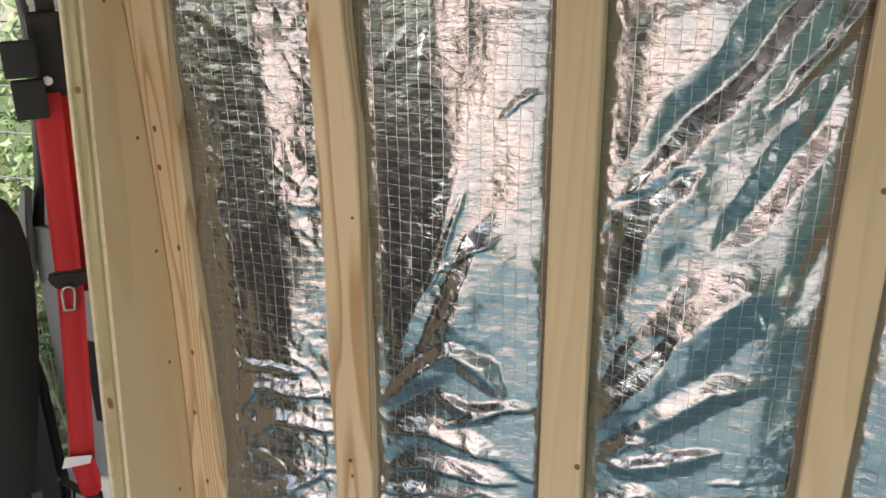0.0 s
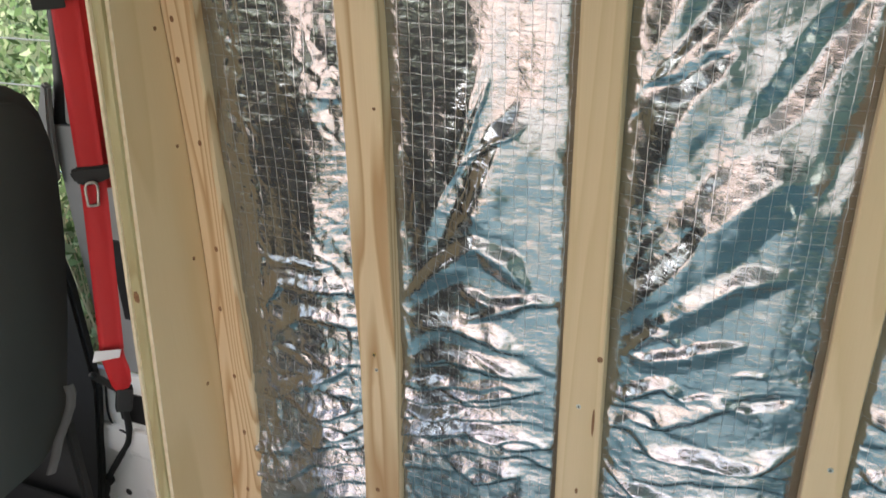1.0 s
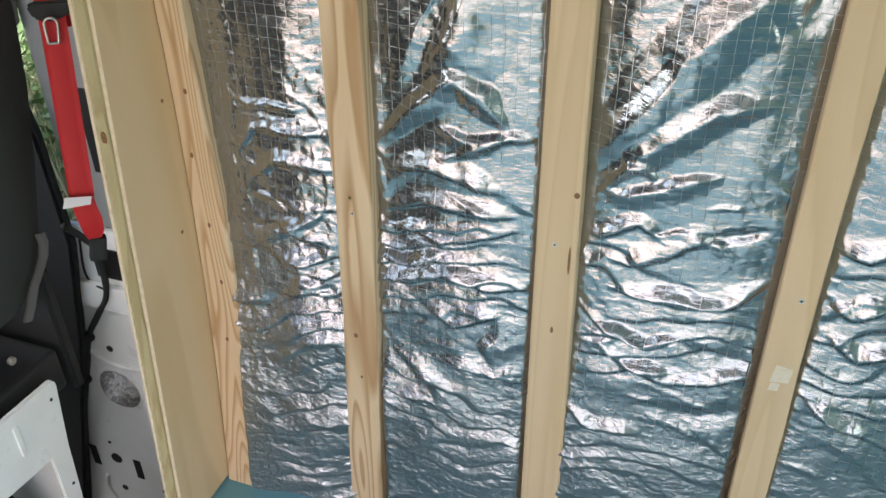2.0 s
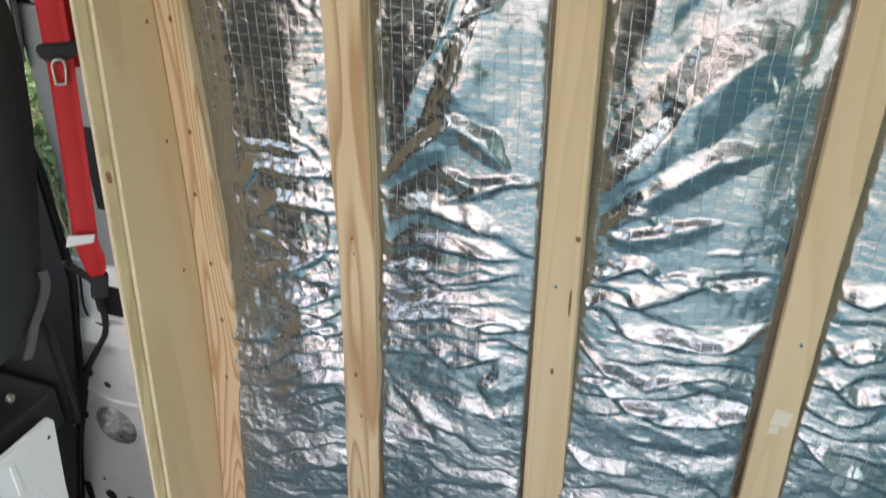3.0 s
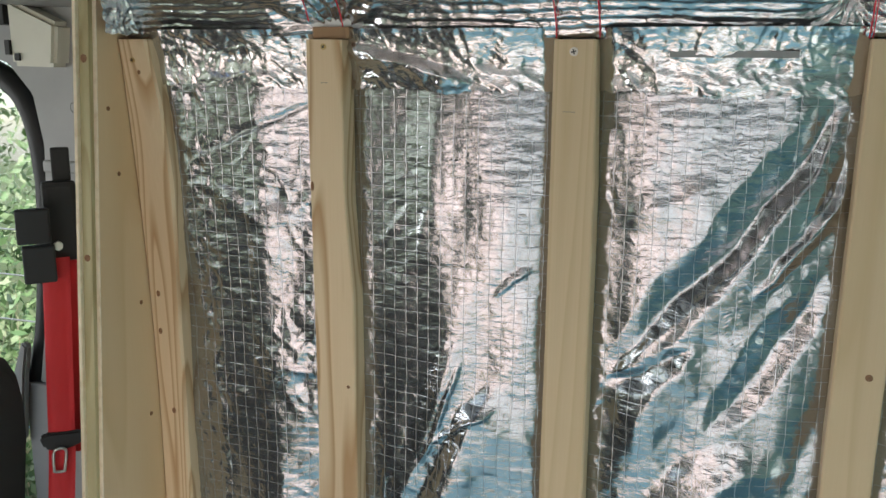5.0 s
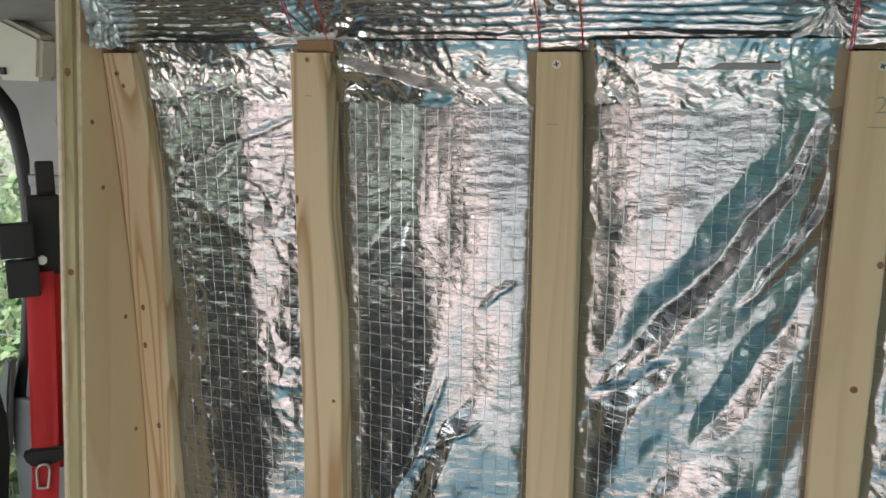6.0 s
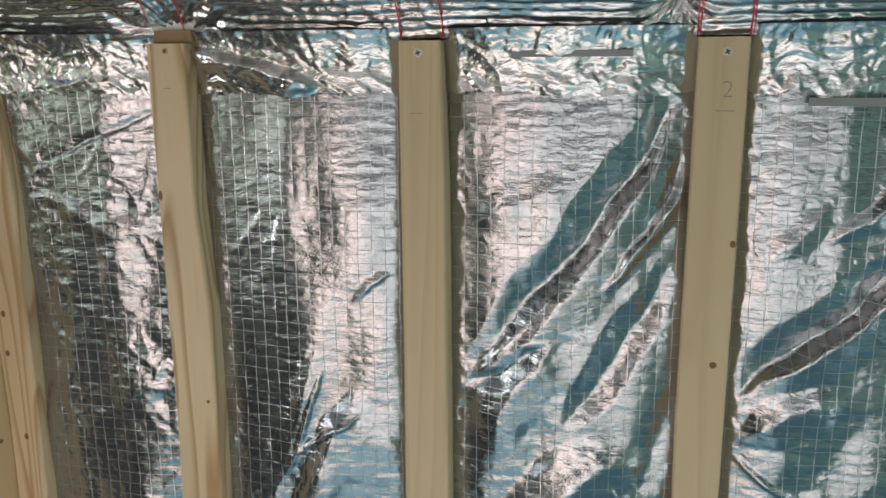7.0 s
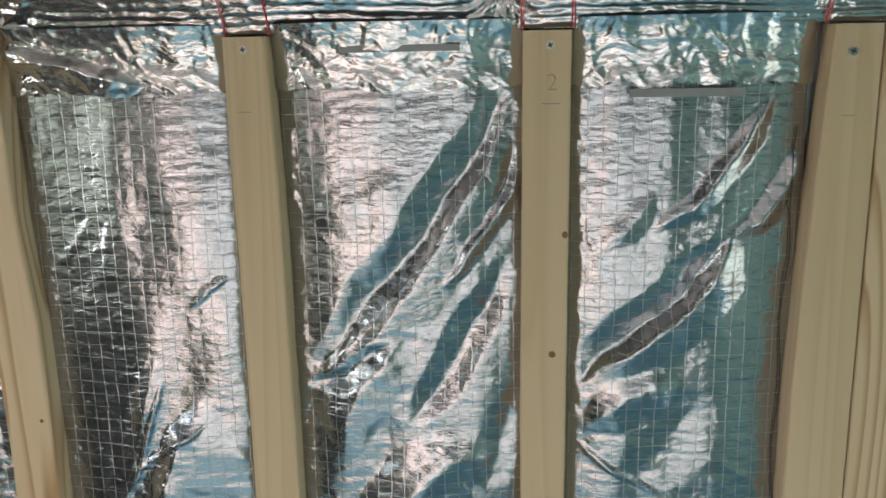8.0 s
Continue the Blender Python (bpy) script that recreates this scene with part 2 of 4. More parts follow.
def thing(name, label, category, group="", m=BODY):
    ob = new(name)
    ob.empty_display_size = 0.05
    ob.matrix_world = m
    return tagged(ob, label, category, group)


def part(name, source, mat, parent, label="", m=None, smooth=False):
    """One mesh object under a thing or a part; source: a bmesh or a mesh."""
    if isinstance(source, bmesh.types.BMesh):
        me = bpy.data.meshes.new(name)
        source.to_mesh(me)
        source.free()
        if smooth:
            me.polygons.foreach_set("use_smooth", [True] * len(me.polygons))
    else:
        me = source
    if not me.materials:
        me.materials.append(mat)
    ob = new(name, me)
    ob.parent = parent
    if m is not None:
        ob.matrix_basis = m
    return tagged(ob, label) if label else ob


def box(x0, x1, y0, y1, z0, z1, bevel=0.002, bm=None):
    own = bmesh.new()
    bmesh.ops.create_cube(own, size=1)
    for v in own.verts:
        v.co = Vector(((x0, x1)[v.co.x > 0], (y0, y1)[v.co.y > 0], (z0, z1)[v.co.z > 0]))
    if bevel:
        bmesh.ops.bevel(own, geom=own.edges[:], offset=bevel, segments=2, affect="EDGES", profile=0.6)
    if bm is None:
        return own
    tmp = bpy.data.meshes.new("t")
    own.to_mesh(tmp)
    own.free()
    bm.from_mesh(tmp)
    bpy.data.meshes.remove(tmp)
    return bm


def disc(radius, depth, segments=20, bevel=0.0, m=None):
    bm = bmesh.new()
    bmesh.ops.create_cone(bm, cap_ends=True, segments=segments, radius1=radius, radius2=radius, depth=depth)
    if bevel:
        edges = [e for e in bm.edges if e.calc_face_angle(0) > 1]
        bmesh.ops.bevel(bm, geom=edges, offset=bevel, segments=2, affect="EDGES")
    if m is not None:
        bm.transform(m)
    return bm


def outline_plate(points, depth, bevel=0.004, holes=()):
    """A plate in the x, z plane, from y = 0 to y = depth, with a rounded rim."""
    bm = bmesh.new()
    face = bm.faces.new([bm.verts.new((x, 0, z)) for x, z in points])
    out = bmesh.ops.extrude_face_region(bm, geom=[face])
    bmesh.ops.translate(bm, verts=[v for v in out["geom"] if isinstance(v, bmesh.types.BMVert)], vec=(0, depth, 0))
    bmesh.ops.recalc_face_normals(bm, faces=bm.faces[:])
    if bevel:
        bmesh.ops.bevel(bm, geom=bm.edges[:], offset=bevel, segments=2, affect="EDGES", clamp_overlap=True)
    return bm


def tube(name, points, radius, mat, parent, label="", cyclic=False):
    """A round cable or bar through the points, turned into a mesh."""
    pts = [Vector(p) for p in points]
    fine = []
    n = len(pts)
    for i in range(n if cyclic else n - 1):
        p0, p1, p2, p3 = (pts[(i + k) % n] if cyclic else pts[min(max(i + k, 0), n - 1)] for k in (-1, 0, 1, 2))
        for s in range(6):
            u = s / 6
            fine.append(0.5 * (2 * p1 + (p2 - p0) * u + (2 * p0 - 5 * p1 + 4 * p2 - p3) * u * u + (3 * p1 - p0 - 3 * p2 + p3) * u ** 3))
    if not cyclic:
        fine.append(pts[-1])
    verts, faces, k = [], [], 8
    up = Vector((0.13, 0.31, 0.94))
    for i, p in enumerate(fine):
        a, b = (fine[(i - 1) % len(fine)], fine[(i + 1) % len(fine)]) if cyclic else (fine[max(i - 1, 0)], fine[min(i + 1, len(fine) - 1)])
        d = (b - a).normalized()
        side = d.cross(up).normalized()
        top = side.cross(d)
        verts += [tuple(p + radius * (math.cos(2 * math.pi * j / k) * side + math.sin(2 * math.pi * j / k) * top)) for j in range(k)]
    rings = len(fine)
    for i in range(rings if cyclic else rings - 1):
        q = (i + 1) % rings
        faces += [(i * k + j, i * k + (j + 1) % k, q * k + (j + 1) % k, q * k + j) for j in range(k)]
    if not cyclic:
        faces += [tuple(range(k))[::-1], tuple((rings - 1) * k + j for j in range(k))]
    return part(name, mesh_of(name, verts, faces, smooth=True), mat, parent, label)


def lattice(size, seed):
    return np.random.RandomState(seed).rand(size, size) * 2 * np.pi


def perlin(x, y, seed):
    """Gradient noise of arrays, about -1 to 1."""
    size = 256
    ang = lattice(size, seed)
    xi, yi = np.floor(x).astype(int), np.floor(y).astype(int)
    fx, fy = x - xi, y - yi
    ux, uy = fx * fx * fx * (fx * (fx * 6 - 15) + 10), fy * fy * fy * (fy * (fy * 6 - 15) + 10)

    def corner(dx, dy):
        a = ang[(xi + dx) % size, (yi + dy) % size]
        return np.cos(a) * (fx - dx) + np.sin(a) * (fy - dy)

    top = corner(0, 0) * (1 - ux) + corner(1, 0) * ux
    low = corner(0, 1) * (1 - ux) + corner(1, 1) * ux
    return 1.5 * (top * (1 - uy) + low * uy)


def creased(x, y, seed):
    """Noise with sharp ridges, like crumpled foil."""
    return 1 - 2 * np.abs(perlin(x, y, seed)) ** 0.85


def crumple(x, z, scale, seed):
    """Straight sharp creases that run in several directions."""
    best = None
    for k in range(4):
        a = 0.35 + k * 0.79
        p, q = x * math.cos(a) + z * math.sin(a), z * math.cos(a) - x * math.sin(a)
        n = 1 - 2.2 * np.abs(perlin(p * scale * 0.32 + k * 17.3, q * scale + 0.7 * perlin(p * scale * 0.5, q * scale * 0.5, seed + 40), seed + k))
        best = n if best is None else np.maximum(best, n) * 0.6 + (best + n) * 0.2
    return best


def from_line(x, z, points):
    """Distance to a line of points, the share of its length passed, and the side (+1: left of its course)."""
    best = np.full(x.shape, 1e9)
    along = np.zeros(x.shape)
    side = np.zeros(x.shape)
    lengths = [math.dist(a, b) for a, b in zip(points, points[1:])]
    total, run = sum(lengths), 0.0
    for (ax, az), (bx, bz), ln in zip(points, points[1:], lengths):
        dx, dz = (bx - ax) / ln, (bz - az) / ln
        s = np.clip((x - ax) * dx + (z - az) * dz, 0, ln)
        ox, oz = x - ax - s * dx, z - az - s * dz
        d = np.hypot(ox, oz)
        near = d < best
        best = np.where(near, d, best)
        along = np.where(near, (run + s) / total, along)
        side = np.where(near, np.sign(ox * -dz + oz * dx), side)
        run += ln
    return best, along, side


def fold(x, z, points, above, below, high):
    """Two nearly flat flanks that meet in a crease along the points, thinning towards its ends."""
    wx = x + 0.0035 * perlin(x * 17, z * 17, 83) + 0.0016 * perlin(x * 45, z * 45, 84)
    wz = z + 0.0035 * perlin(x * 17 + 9, z * 17, 85) + 0.0016 * perlin(x * 45 + 9, z * 45, 86)
    best, along, side = from_line(wx, wz, points)
    taper = np.clip(np.minimum(along * 3.2, (1 - along) * 5), 0, 1) ** 0.9
    w = np.where(side > 0, above, below) * (0.3 + 0.7 * taper)
    r = np.sqrt((best / np.maximum(w, 1e-4)) ** 2 + 0.012)
    t = np.clip(1.06 - r, 0, 1)
    return high * taper * t * (1 - 0.25 * (1 - t) ** 2) * (1 + 0.22 * perlin(along * 7 + high * 900, best * 20, 87))


def sheet(name, x0, x1, z0, z1, step, depth_of, mat, parent, label="", place=None, xs=None, zs=None):
    """A surface over a rectangle of x and z: y (or the whole place) from arrays."""
    xs = np.linspace(x0, x1, max(2, int((x1 - x0) / step) + 1)) if xs is None else xs
    zs = np.linspace(z0, z1, max(2, int((z1 - z0) / step) + 1)) if zs is None else zs
    nx, nz = len(xs), len(zs)
    gx, gz = np.meshgrid(xs, zs)
    if place:
        px, py, pz = place(gx, gz)
    else:
        px, py, pz = gx, depth_of(gx, gz), gz
    verts = np.stack([px.ravel(), py.ravel(), pz.ravel()], axis=1)
    i = np.arange(nx * nz).reshape(nz, nx)
    faces = np.stack([i[:-1, :-1].ravel(), i[:-1, 1:].ravel(), i[1:, 1:].ravel(), i[1:, :-1].ravel()], axis=1)
    uv = np.stack([gx.ravel(), gz.ravel()], axis=1)
    return part(name, mesh_of(name, verts.tolist(), faces.tolist(), uv, True), mat, parent, label)


# ---- the load space ----
FLOOR_EDGE = -0.86  # the load floor ends here, at the step down into the cab
STUD_FACE, STUD_BACK = 1.25, 1.302
STUD_FOOT, STUD_TOP = -0.275, 1.652
STUDS = (-0.775, -0.427, -0.031, 0.382, 0.772)


def slab(name, bm, mat, label, kind="structure", m=None):
    ob = part(name, bm, mat, None, "", m)
    return tagged(ob, label, "", "", kind)


slab("floor", box(FLOOR_EDGE, 2.6, -0.62, 1.42, -0.03, 0.0, 0.0), TEAL, "teal insulating floor boards of the load space")
slab("cab_floor", box(-3.2, FLOOR_EDGE - 0.004, -0.75, 1.6, -0.62, -0.56, 0.0), RUBBER, "dark rubber floor of the cab")
slab("step_riser", box(FLOOR_EDGE - 0.003, FLOOR_EDGE + 0.02, -0.62, 1.3, -0.56, -0.031, 0.0), WHITE_PAINT, "white steel riser below the load floor")
slab("wall_left", box(-0.86, 2.6, 1.345, 1.36, -0.35, 1.75, 0.0), WHITE_PAINT, "white steel skin behind the insulation", m=BODY)

# the unseen far side, with the open sliding door, and the open rear doorway
far = bmesh.new()
box(-1.32, -0.97, -0.62, -0.56, 0.0, 2.0, 0, far)
# dark panel added to shape the dark reflections in the foil
slab("wall_right_front", far, REFLECTED_DARK, "unseen dark panel beside the sliding door, added for dark reflections")
far = bmesh.new()
box(0.85, 2.6, -0.62, -0.56, 0.0, 2.0, 0, far)
# green panel added to tint what the right rims of the foil reflect
slab("wall_right_rear", far, REFLECTED_GREEN, "unseen green panel behind the sliding door, added for green reflections")
slab("door_header", box(-0.966, 0.846, -0.62, -0.56, 1.62, 2.0, 0), WHITE_PAINT, "white steel header over the sliding door opening")
rear = bmesh.new()
box(2.56, 2.6, 0.98, 1.34, 0.0, 2.0, 0, rear)
box(2.56, 2.6, -0.556, -0.3, 0.0, 2.0, 0, rear)
box(2.56, 2.6, -0.29, 0.97, 1.85, 2.0, 0, rear)
slab("wall_rear", rear, WHITE_PAINT, "white steel frame of the open rear doorway")


# ---- foil between the studs ----
PLEATS = {bay: [] for bay in range(5)}


def pleat(bay, points, above, below, high):
    """A crease of the foil along points (x, z): the widths of its two flanks and its height, negative for a groove."""
    PLEATS[bay].append((points, above, below, high))


pleat(0, ((-0.697, 1.456), (-0.595, 1.501), (-0.507, 1.537), (-0.470, 1.553)), 0.012, 0.005, -0.003)
pleat(0, ((-0.679, 1.413), (-0.624, 1.377), (-0.570, 1.336)), 0.020, 0.030, 0.004)
pleat(0, ((-0.698, 0.749), (-0.644, 0.734), (-0.528, 0.739)), 0.012, 0.010, 0.006)
pleat(0, ((-0.695, 0.613), (-0.645, 0.685), (-0.516, 0.688), (-0.469, 0.690)), 0.031, 0.009, 0.012)
pleat(0, ((-0.671, 0.565), (-0.598, 0.624), (-0.524, 0.618), (-0.470, 0.616)), 0.025, 0.015, 0.010)
pleat(0, ((-0.665, 0.428), (-0.565, 0.478), (-0.483, 0.536)), 0.025, 0.015, 0.010)
pleat(0, ((-0.628, 0.400), (-0.548, 0.396), (-0.468, 0.430)), 0.025, 0.007, 0.012)
pleat(0, ((-0.615, 0.290), (-0.541, 0.339), (-0.479, 0.369)), 0.037, 0.015, 0.008)
pleat(0, ((-0.652, 0.116), (-0.557, 0.194), (-0.481, 0.200)), 0.037, 0.015, 0.007)
pleat(1, ((-0.348, 0.789), (-0.303, 0.890), (-0.263, 1.002), (-0.237, 1.093), (-0.209, 1.178)), 0.030, 0.035, 0.007)
pleat(1, ((-0.283, 0.831), (-0.225, 0.925), (-0.182, 1.028), (-0.147, 1.108)), 0.030, 0.100, 0.020)
pleat(1, ((-0.372, 0.706), (-0.295, 0.791), (-0.221, 0.852), (-0.171, 0.826), (-0.125, 0.763)), 0.022, 0.036, 0.017)
pleat(1, ((-0.258, 0.761), (-0.196, 0.738), (-0.128, 0.752)), 0.012, 0.030, 0.011)
pleat(1, ((-0.244, 0.693), (-0.191, 0.719), (-0.120, 0.753), (-0.075, 0.750)), 0.016, 0.014, 0.009)
pleat(1, ((-0.367, 0.653), (-0.277, 0.673), (-0.201, 0.660), (-0.132, 0.637)), 0.035, 0.013, 0.012)
pleat(1, ((-0.373, 0.558), (-0.290, 0.600), (-0.190, 0.596), (-0.100, 0.596)), 0.031, 0.013, 0.010)
pleat(1, ((-0.344, 0.541), (-0.247, 0.520), (-0.099, 0.568)), 0.037, 0.009, 0.011)
pleat(1, ((-0.378, 0.464), (-0.319, 0.451), (-0.247, 0.494)), 0.025, 0.009, 0.010)
pleat(1, ((-0.370, 0.396), (-0.248, 0.451), (-0.156, 0.435), (-0.068, 0.451)), 0.030, 0.011, 0.014)
pleat(1, ((-0.297, 0.369), (-0.226, 0.332), (-0.126, 0.374)), 0.033, 0.011, 0.012)
pleat(1, ((-0.270, 0.232), (-0.190, 0.230), (-0.064, 0.222)), 0.037, 0.009, 0.013)
pleat(1, ((-0.359, 0.235), (-0.290, 0.192), (-0.215, 0.118)), 0.030, 0.020, 0.010)
pleat(1, ((-0.371, 0.117), (-0.306, 0.105), (-0.215, 0.109)), 0.025, 0.009, 0.007)
pleat(1, ((-0.367, -0.076), (-0.255, 0.019), (-0.088, 0.043)), 0.037, 0.015, 0.008)
pleat(1, ((-0.149, 1.252), (-0.118, 1.283), (-0.084, 1.308)), 0.013, 0.003, 0.004)
pleat(1, ((-0.300, 0.913), (-0.249, 0.994), (-0.224, 1.077), (-0.200, 1.158)), 0.005, 0.006, 0.005)
pleat(1, ((-0.269, 0.980), (-0.199, 1.032), (-0.132, 1.076)), 0.005, 0.006, 0.005)
pleat(2, ((0.034, 1.150), (0.067, 1.191), (0.133, 1.283), (0.164, 1.312), (0.198, 1.349), (0.238, 1.422), (0.256, 1.444), (0.283, 1.481), (0.307, 1.536), (0.325, 1.573)), 0.044, 0.020, -0.018)
pleat(2, ((0.088, 1.148), (0.145, 1.239), (0.189, 1.290), (0.224, 1.343), (0.263, 1.414), (0.295, 1.463), (0.322, 1.521)), 0.020, 0.050, 0.009)
pleat(2, ((0.330, 1.344), (0.306, 1.285), (0.267, 1.215), (0.233, 1.150), (0.184, 1.080)), 0.030, 0.034, -0.013)
pleat(2, ((0.350, 1.154), (0.314, 1.049), (0.289, 0.974)), 0.040, 0.030, -0.006)
pleat(2, ((0.231, 1.293), (0.259, 1.322), (0.292, 1.373), (0.330, 1.430), (0.346, 1.469)), 0.012, 0.014, 0.011)
pleat(2, ((0.271, 1.355), (0.311, 1.406), (0.338, 1.499)), 0.012, 0.010, -0.006)
pleat(2, ((0.044, 1.393), (0.091, 1.411), (0.133, 1.429), (0.174, 1.461)), 0.030, 0.050, 0.004)
pleat(2, ((0.025, 1.138), (0.079, 1.153), (0.127, 1.193), (0.158, 1.210)), 0.016, 0.024, -0.011)
pleat(2, ((0.075, 1.018), (0.086, 1.094), (0.121, 1.153), (0.175, 1.219)), 0.045, 0.050, 0.010)
pleat(2, ((0.153, 1.104), (0.142, 1.066), (0.138, 1.001)), 0.030, 0.030, -0.005)
pleat(2, ((-0.001, 0.730), (0.052, 0.777), (0.103, 0.846), (0.148, 0.928), (0.196, 0.988), (0.244, 1.024), (0.316, 1.035)), 0.060, 0.065, 0.021)
pleat(2, ((0.030, 0.814), (0.079, 0.862), (0.134, 0.944)), 0.026, 0.026, -0.006)
pleat(2, ((0.034, 0.704), (0.074, 0.733), (0.139, 0.796), (0.208, 0.854), (0.283, 0.873)), 0.030, 0.036, 0.016)
pleat(2, ((0.037, 0.676), (0.083, 0.740), (0.110, 0.743), (0.131, 0.716)), 0.012, 0.014, 0.011)
pleat(2, ((0.030, 0.692), (0.079, 0.677), (0.158, 0.716), (0.233, 0.746)), 0.014, 0.030, 0.010)
pleat(2, ((0.011, 0.604), (0.048, 0.597), (0.112, 0.635), (0.153, 0.609)), 0.020, 0.011, 0.010)
pleat(2, ((0.046, 0.555), (0.101, 0.549), (0.178, 0.591), (0.248, 0.647)), 0.037, 0.012, 0.011)
pleat(2, ((0.159, 0.633), (0.251, 0.628), (0.321, 0.655)), 0.016, 0.016, -0.008)
pleat(2, ((0.065, 0.493), (0.157, 0.486), (0.272, 0.493), (0.339, 0.553)), 0.033, 0.011, 0.015)
pleat(2, ((0.012, 0.440), (0.074, 0.403), (0.154, 0.379), (0.220, 0.414)), 0.022, 0.009, 0.017)
pleat(2, ((0.056, 0.368), (0.124, 0.324), (0.198, 0.309), (0.277, 0.325), (0.355, 0.358)), 0.027, 0.013, 0.015)
pleat(2, ((0.187, 0.405), (0.249, 0.383), (0.356, 0.381)), 0.020, 0.030, -0.008)
pleat(2, ((0.006, 0.198), (0.061, 0.158), (0.172, 0.168)), 0.025, 0.011, 0.013)
pleat(2, ((0.154, 0.239), (0.260, 0.230), (0.354, 0.276)), 0.030, 0.030, -0.008)
pleat(3, ((0.427, 1.143), (0.459, 1.187), (0.521, 1.235), (0.571, 1.273), (0.604, 1.319), (0.626, 1.367)), 0.044, 0.016, -0.017)
pleat(3, ((0.459, 1.166), (0.530, 1.218), (0.587, 1.269), (0.622, 1.323), (0.639, 1.367)), 0.016, 0.045, 0.012)
pleat(3, ((0.524, 1.377), (0.584, 1.412), (0.633, 1.480), (0.683, 1.558)), 0.016, 0.022, 0.011)
pleat(3, ((0.628, 1.362), (0.672, 1.387), (0.713, 1.441), (0.735, 1.506)), 0.020, 0.018, 0.012)
pleat(3, ((0.455, 1.350), (0.494, 1.379), (0.530, 1.430)), 0.020, 0.020, 0.004)
pleat(3, ((0.424, 1.061), (0.479, 1.019), (0.550, 0.976)), 0.006, 0.007, 0.006)
pleat(3, ((0.437, 1.072), (0.501, 1.132), (0.572, 1.155)), 0.030, 0.040, 0.009)
pleat(3, ((0.505, 0.984), (0.567, 1.067), (0.612, 1.139)), 0.050, 0.060, -0.006)
pleat(3, ((0.434, 0.536), (0.472, 0.522), (0.522, 0.559)), 0.033, 0.011, 0.014)
pleat(3, ((0.428, 0.343), (0.494, 0.296), (0.550, 0.287)), 0.027, 0.011, 0.015)
pleat(3, ((0.421, 0.641), (0.471, 0.636), (0.526, 0.670)), 0.033, 0.011, 0.012)
pleat(3, ((0.438, 0.476), (0.497, 0.443), (0.559, 0.474)), 0.027, 0.012, 0.013)


def small_creases(bay, x0, x1):
    """Short creases: nearly level ones in the slack lower half, slanting ones above."""
    rng = random.Random(100 + bay)
    out = []
    for i in range(24):
        low = i < 12
        x, z = rng.uniform(x0, x1), rng.uniform(-0.22, 0.74) if low else rng.uniform(0.8, 1.5)
        a = rng.gauss(0, 0.3) if low else rng.choice((0.9, 1.1, 1.3, -0.5, 2.2)) + rng.gauss(0, 0.2)
        ln = rng.uniform(0.04, 0.16) if low else rng.uniform(0.03, 0.12)
        p, q = (x - ln * math.cos(a) / 2, z - ln * math.sin(a) / 2), (x + ln * math.cos(a) / 2, z + ln * math.sin(a) / 2)
        mid = ((p[0] + q[0]) / 2 + rng.gauss(0, 0.006), (p[1] + q[1]) / 2 + rng.gauss(0, 0.008))
        wide = rng.uniform(0.008, 0.016)
        out.append(((p, mid, q), wide * rng.uniform(0.5, 1.0), wide * rng.uniform(0.8, 1.4), rng.uniform(0.002, 0.005) * (1 if low else 0.3)))
    return out


def body_bow(z):
    """How far the side beside the partition swells outwards between floor and roof."""
    return 0.030 - np.where(np.asarray(z) > 0.88, 0.078, 0.062) * (np.asarray(z) - 0.88) ** 2


# the foil's turn towards the rear across each bay (share of its width, degrees), and its place at the first stud
TURNS = (
    ((0.0, -8), (0.08, -1), (0.18, 3), (0.45, 4), (0.55, 6), (0.64, 13), (0.88, 18), (0.95, 24), (1.0, 28)),
    ((0.0, -28), (0.06, -16), (0.12, -6), (0.46, -5), (0.58, -1), (0.70, 4), (0.86, 8), (0.92, 15), (0.96, 36), (1.0, 42)),
    ((0.0, -28), (0.07, -22), (0.15, -15), (0.20, -6), (0.30, -2), (0.60, 2), (0.80, 8), (0.93, 14), (0.97, 32), (1.0, 40)),
    ((0.0, -28), (0.07, -22), (0.14, -15), (0.19, -6), (0.30, -2), (0.60, 4), (0.82, 9), (0.92, 14), (0.96, 30), (1.0, 36)),
    ((0.0, -20), (0.2, -5), (0.6, 2), (1.0, 20)),
)
AT_STUD = (1.282, 1.299, 1.300, 1.300, 1.296)


def pillow(u, width, bay):
    """How far the smooth sheet has come forward at a share u of the bay's width."""
    us = np.linspace(0, 1, 401)
    slope = np.tan(np.radians(np.interp(us, *zip(*TURNS[bay]))))
    rise = -np.concatenate([[0], np.cumsum((slope[1:] + slope[:-1]) / 2)]) / 400 * width
    return np.interp(u, us, rise)


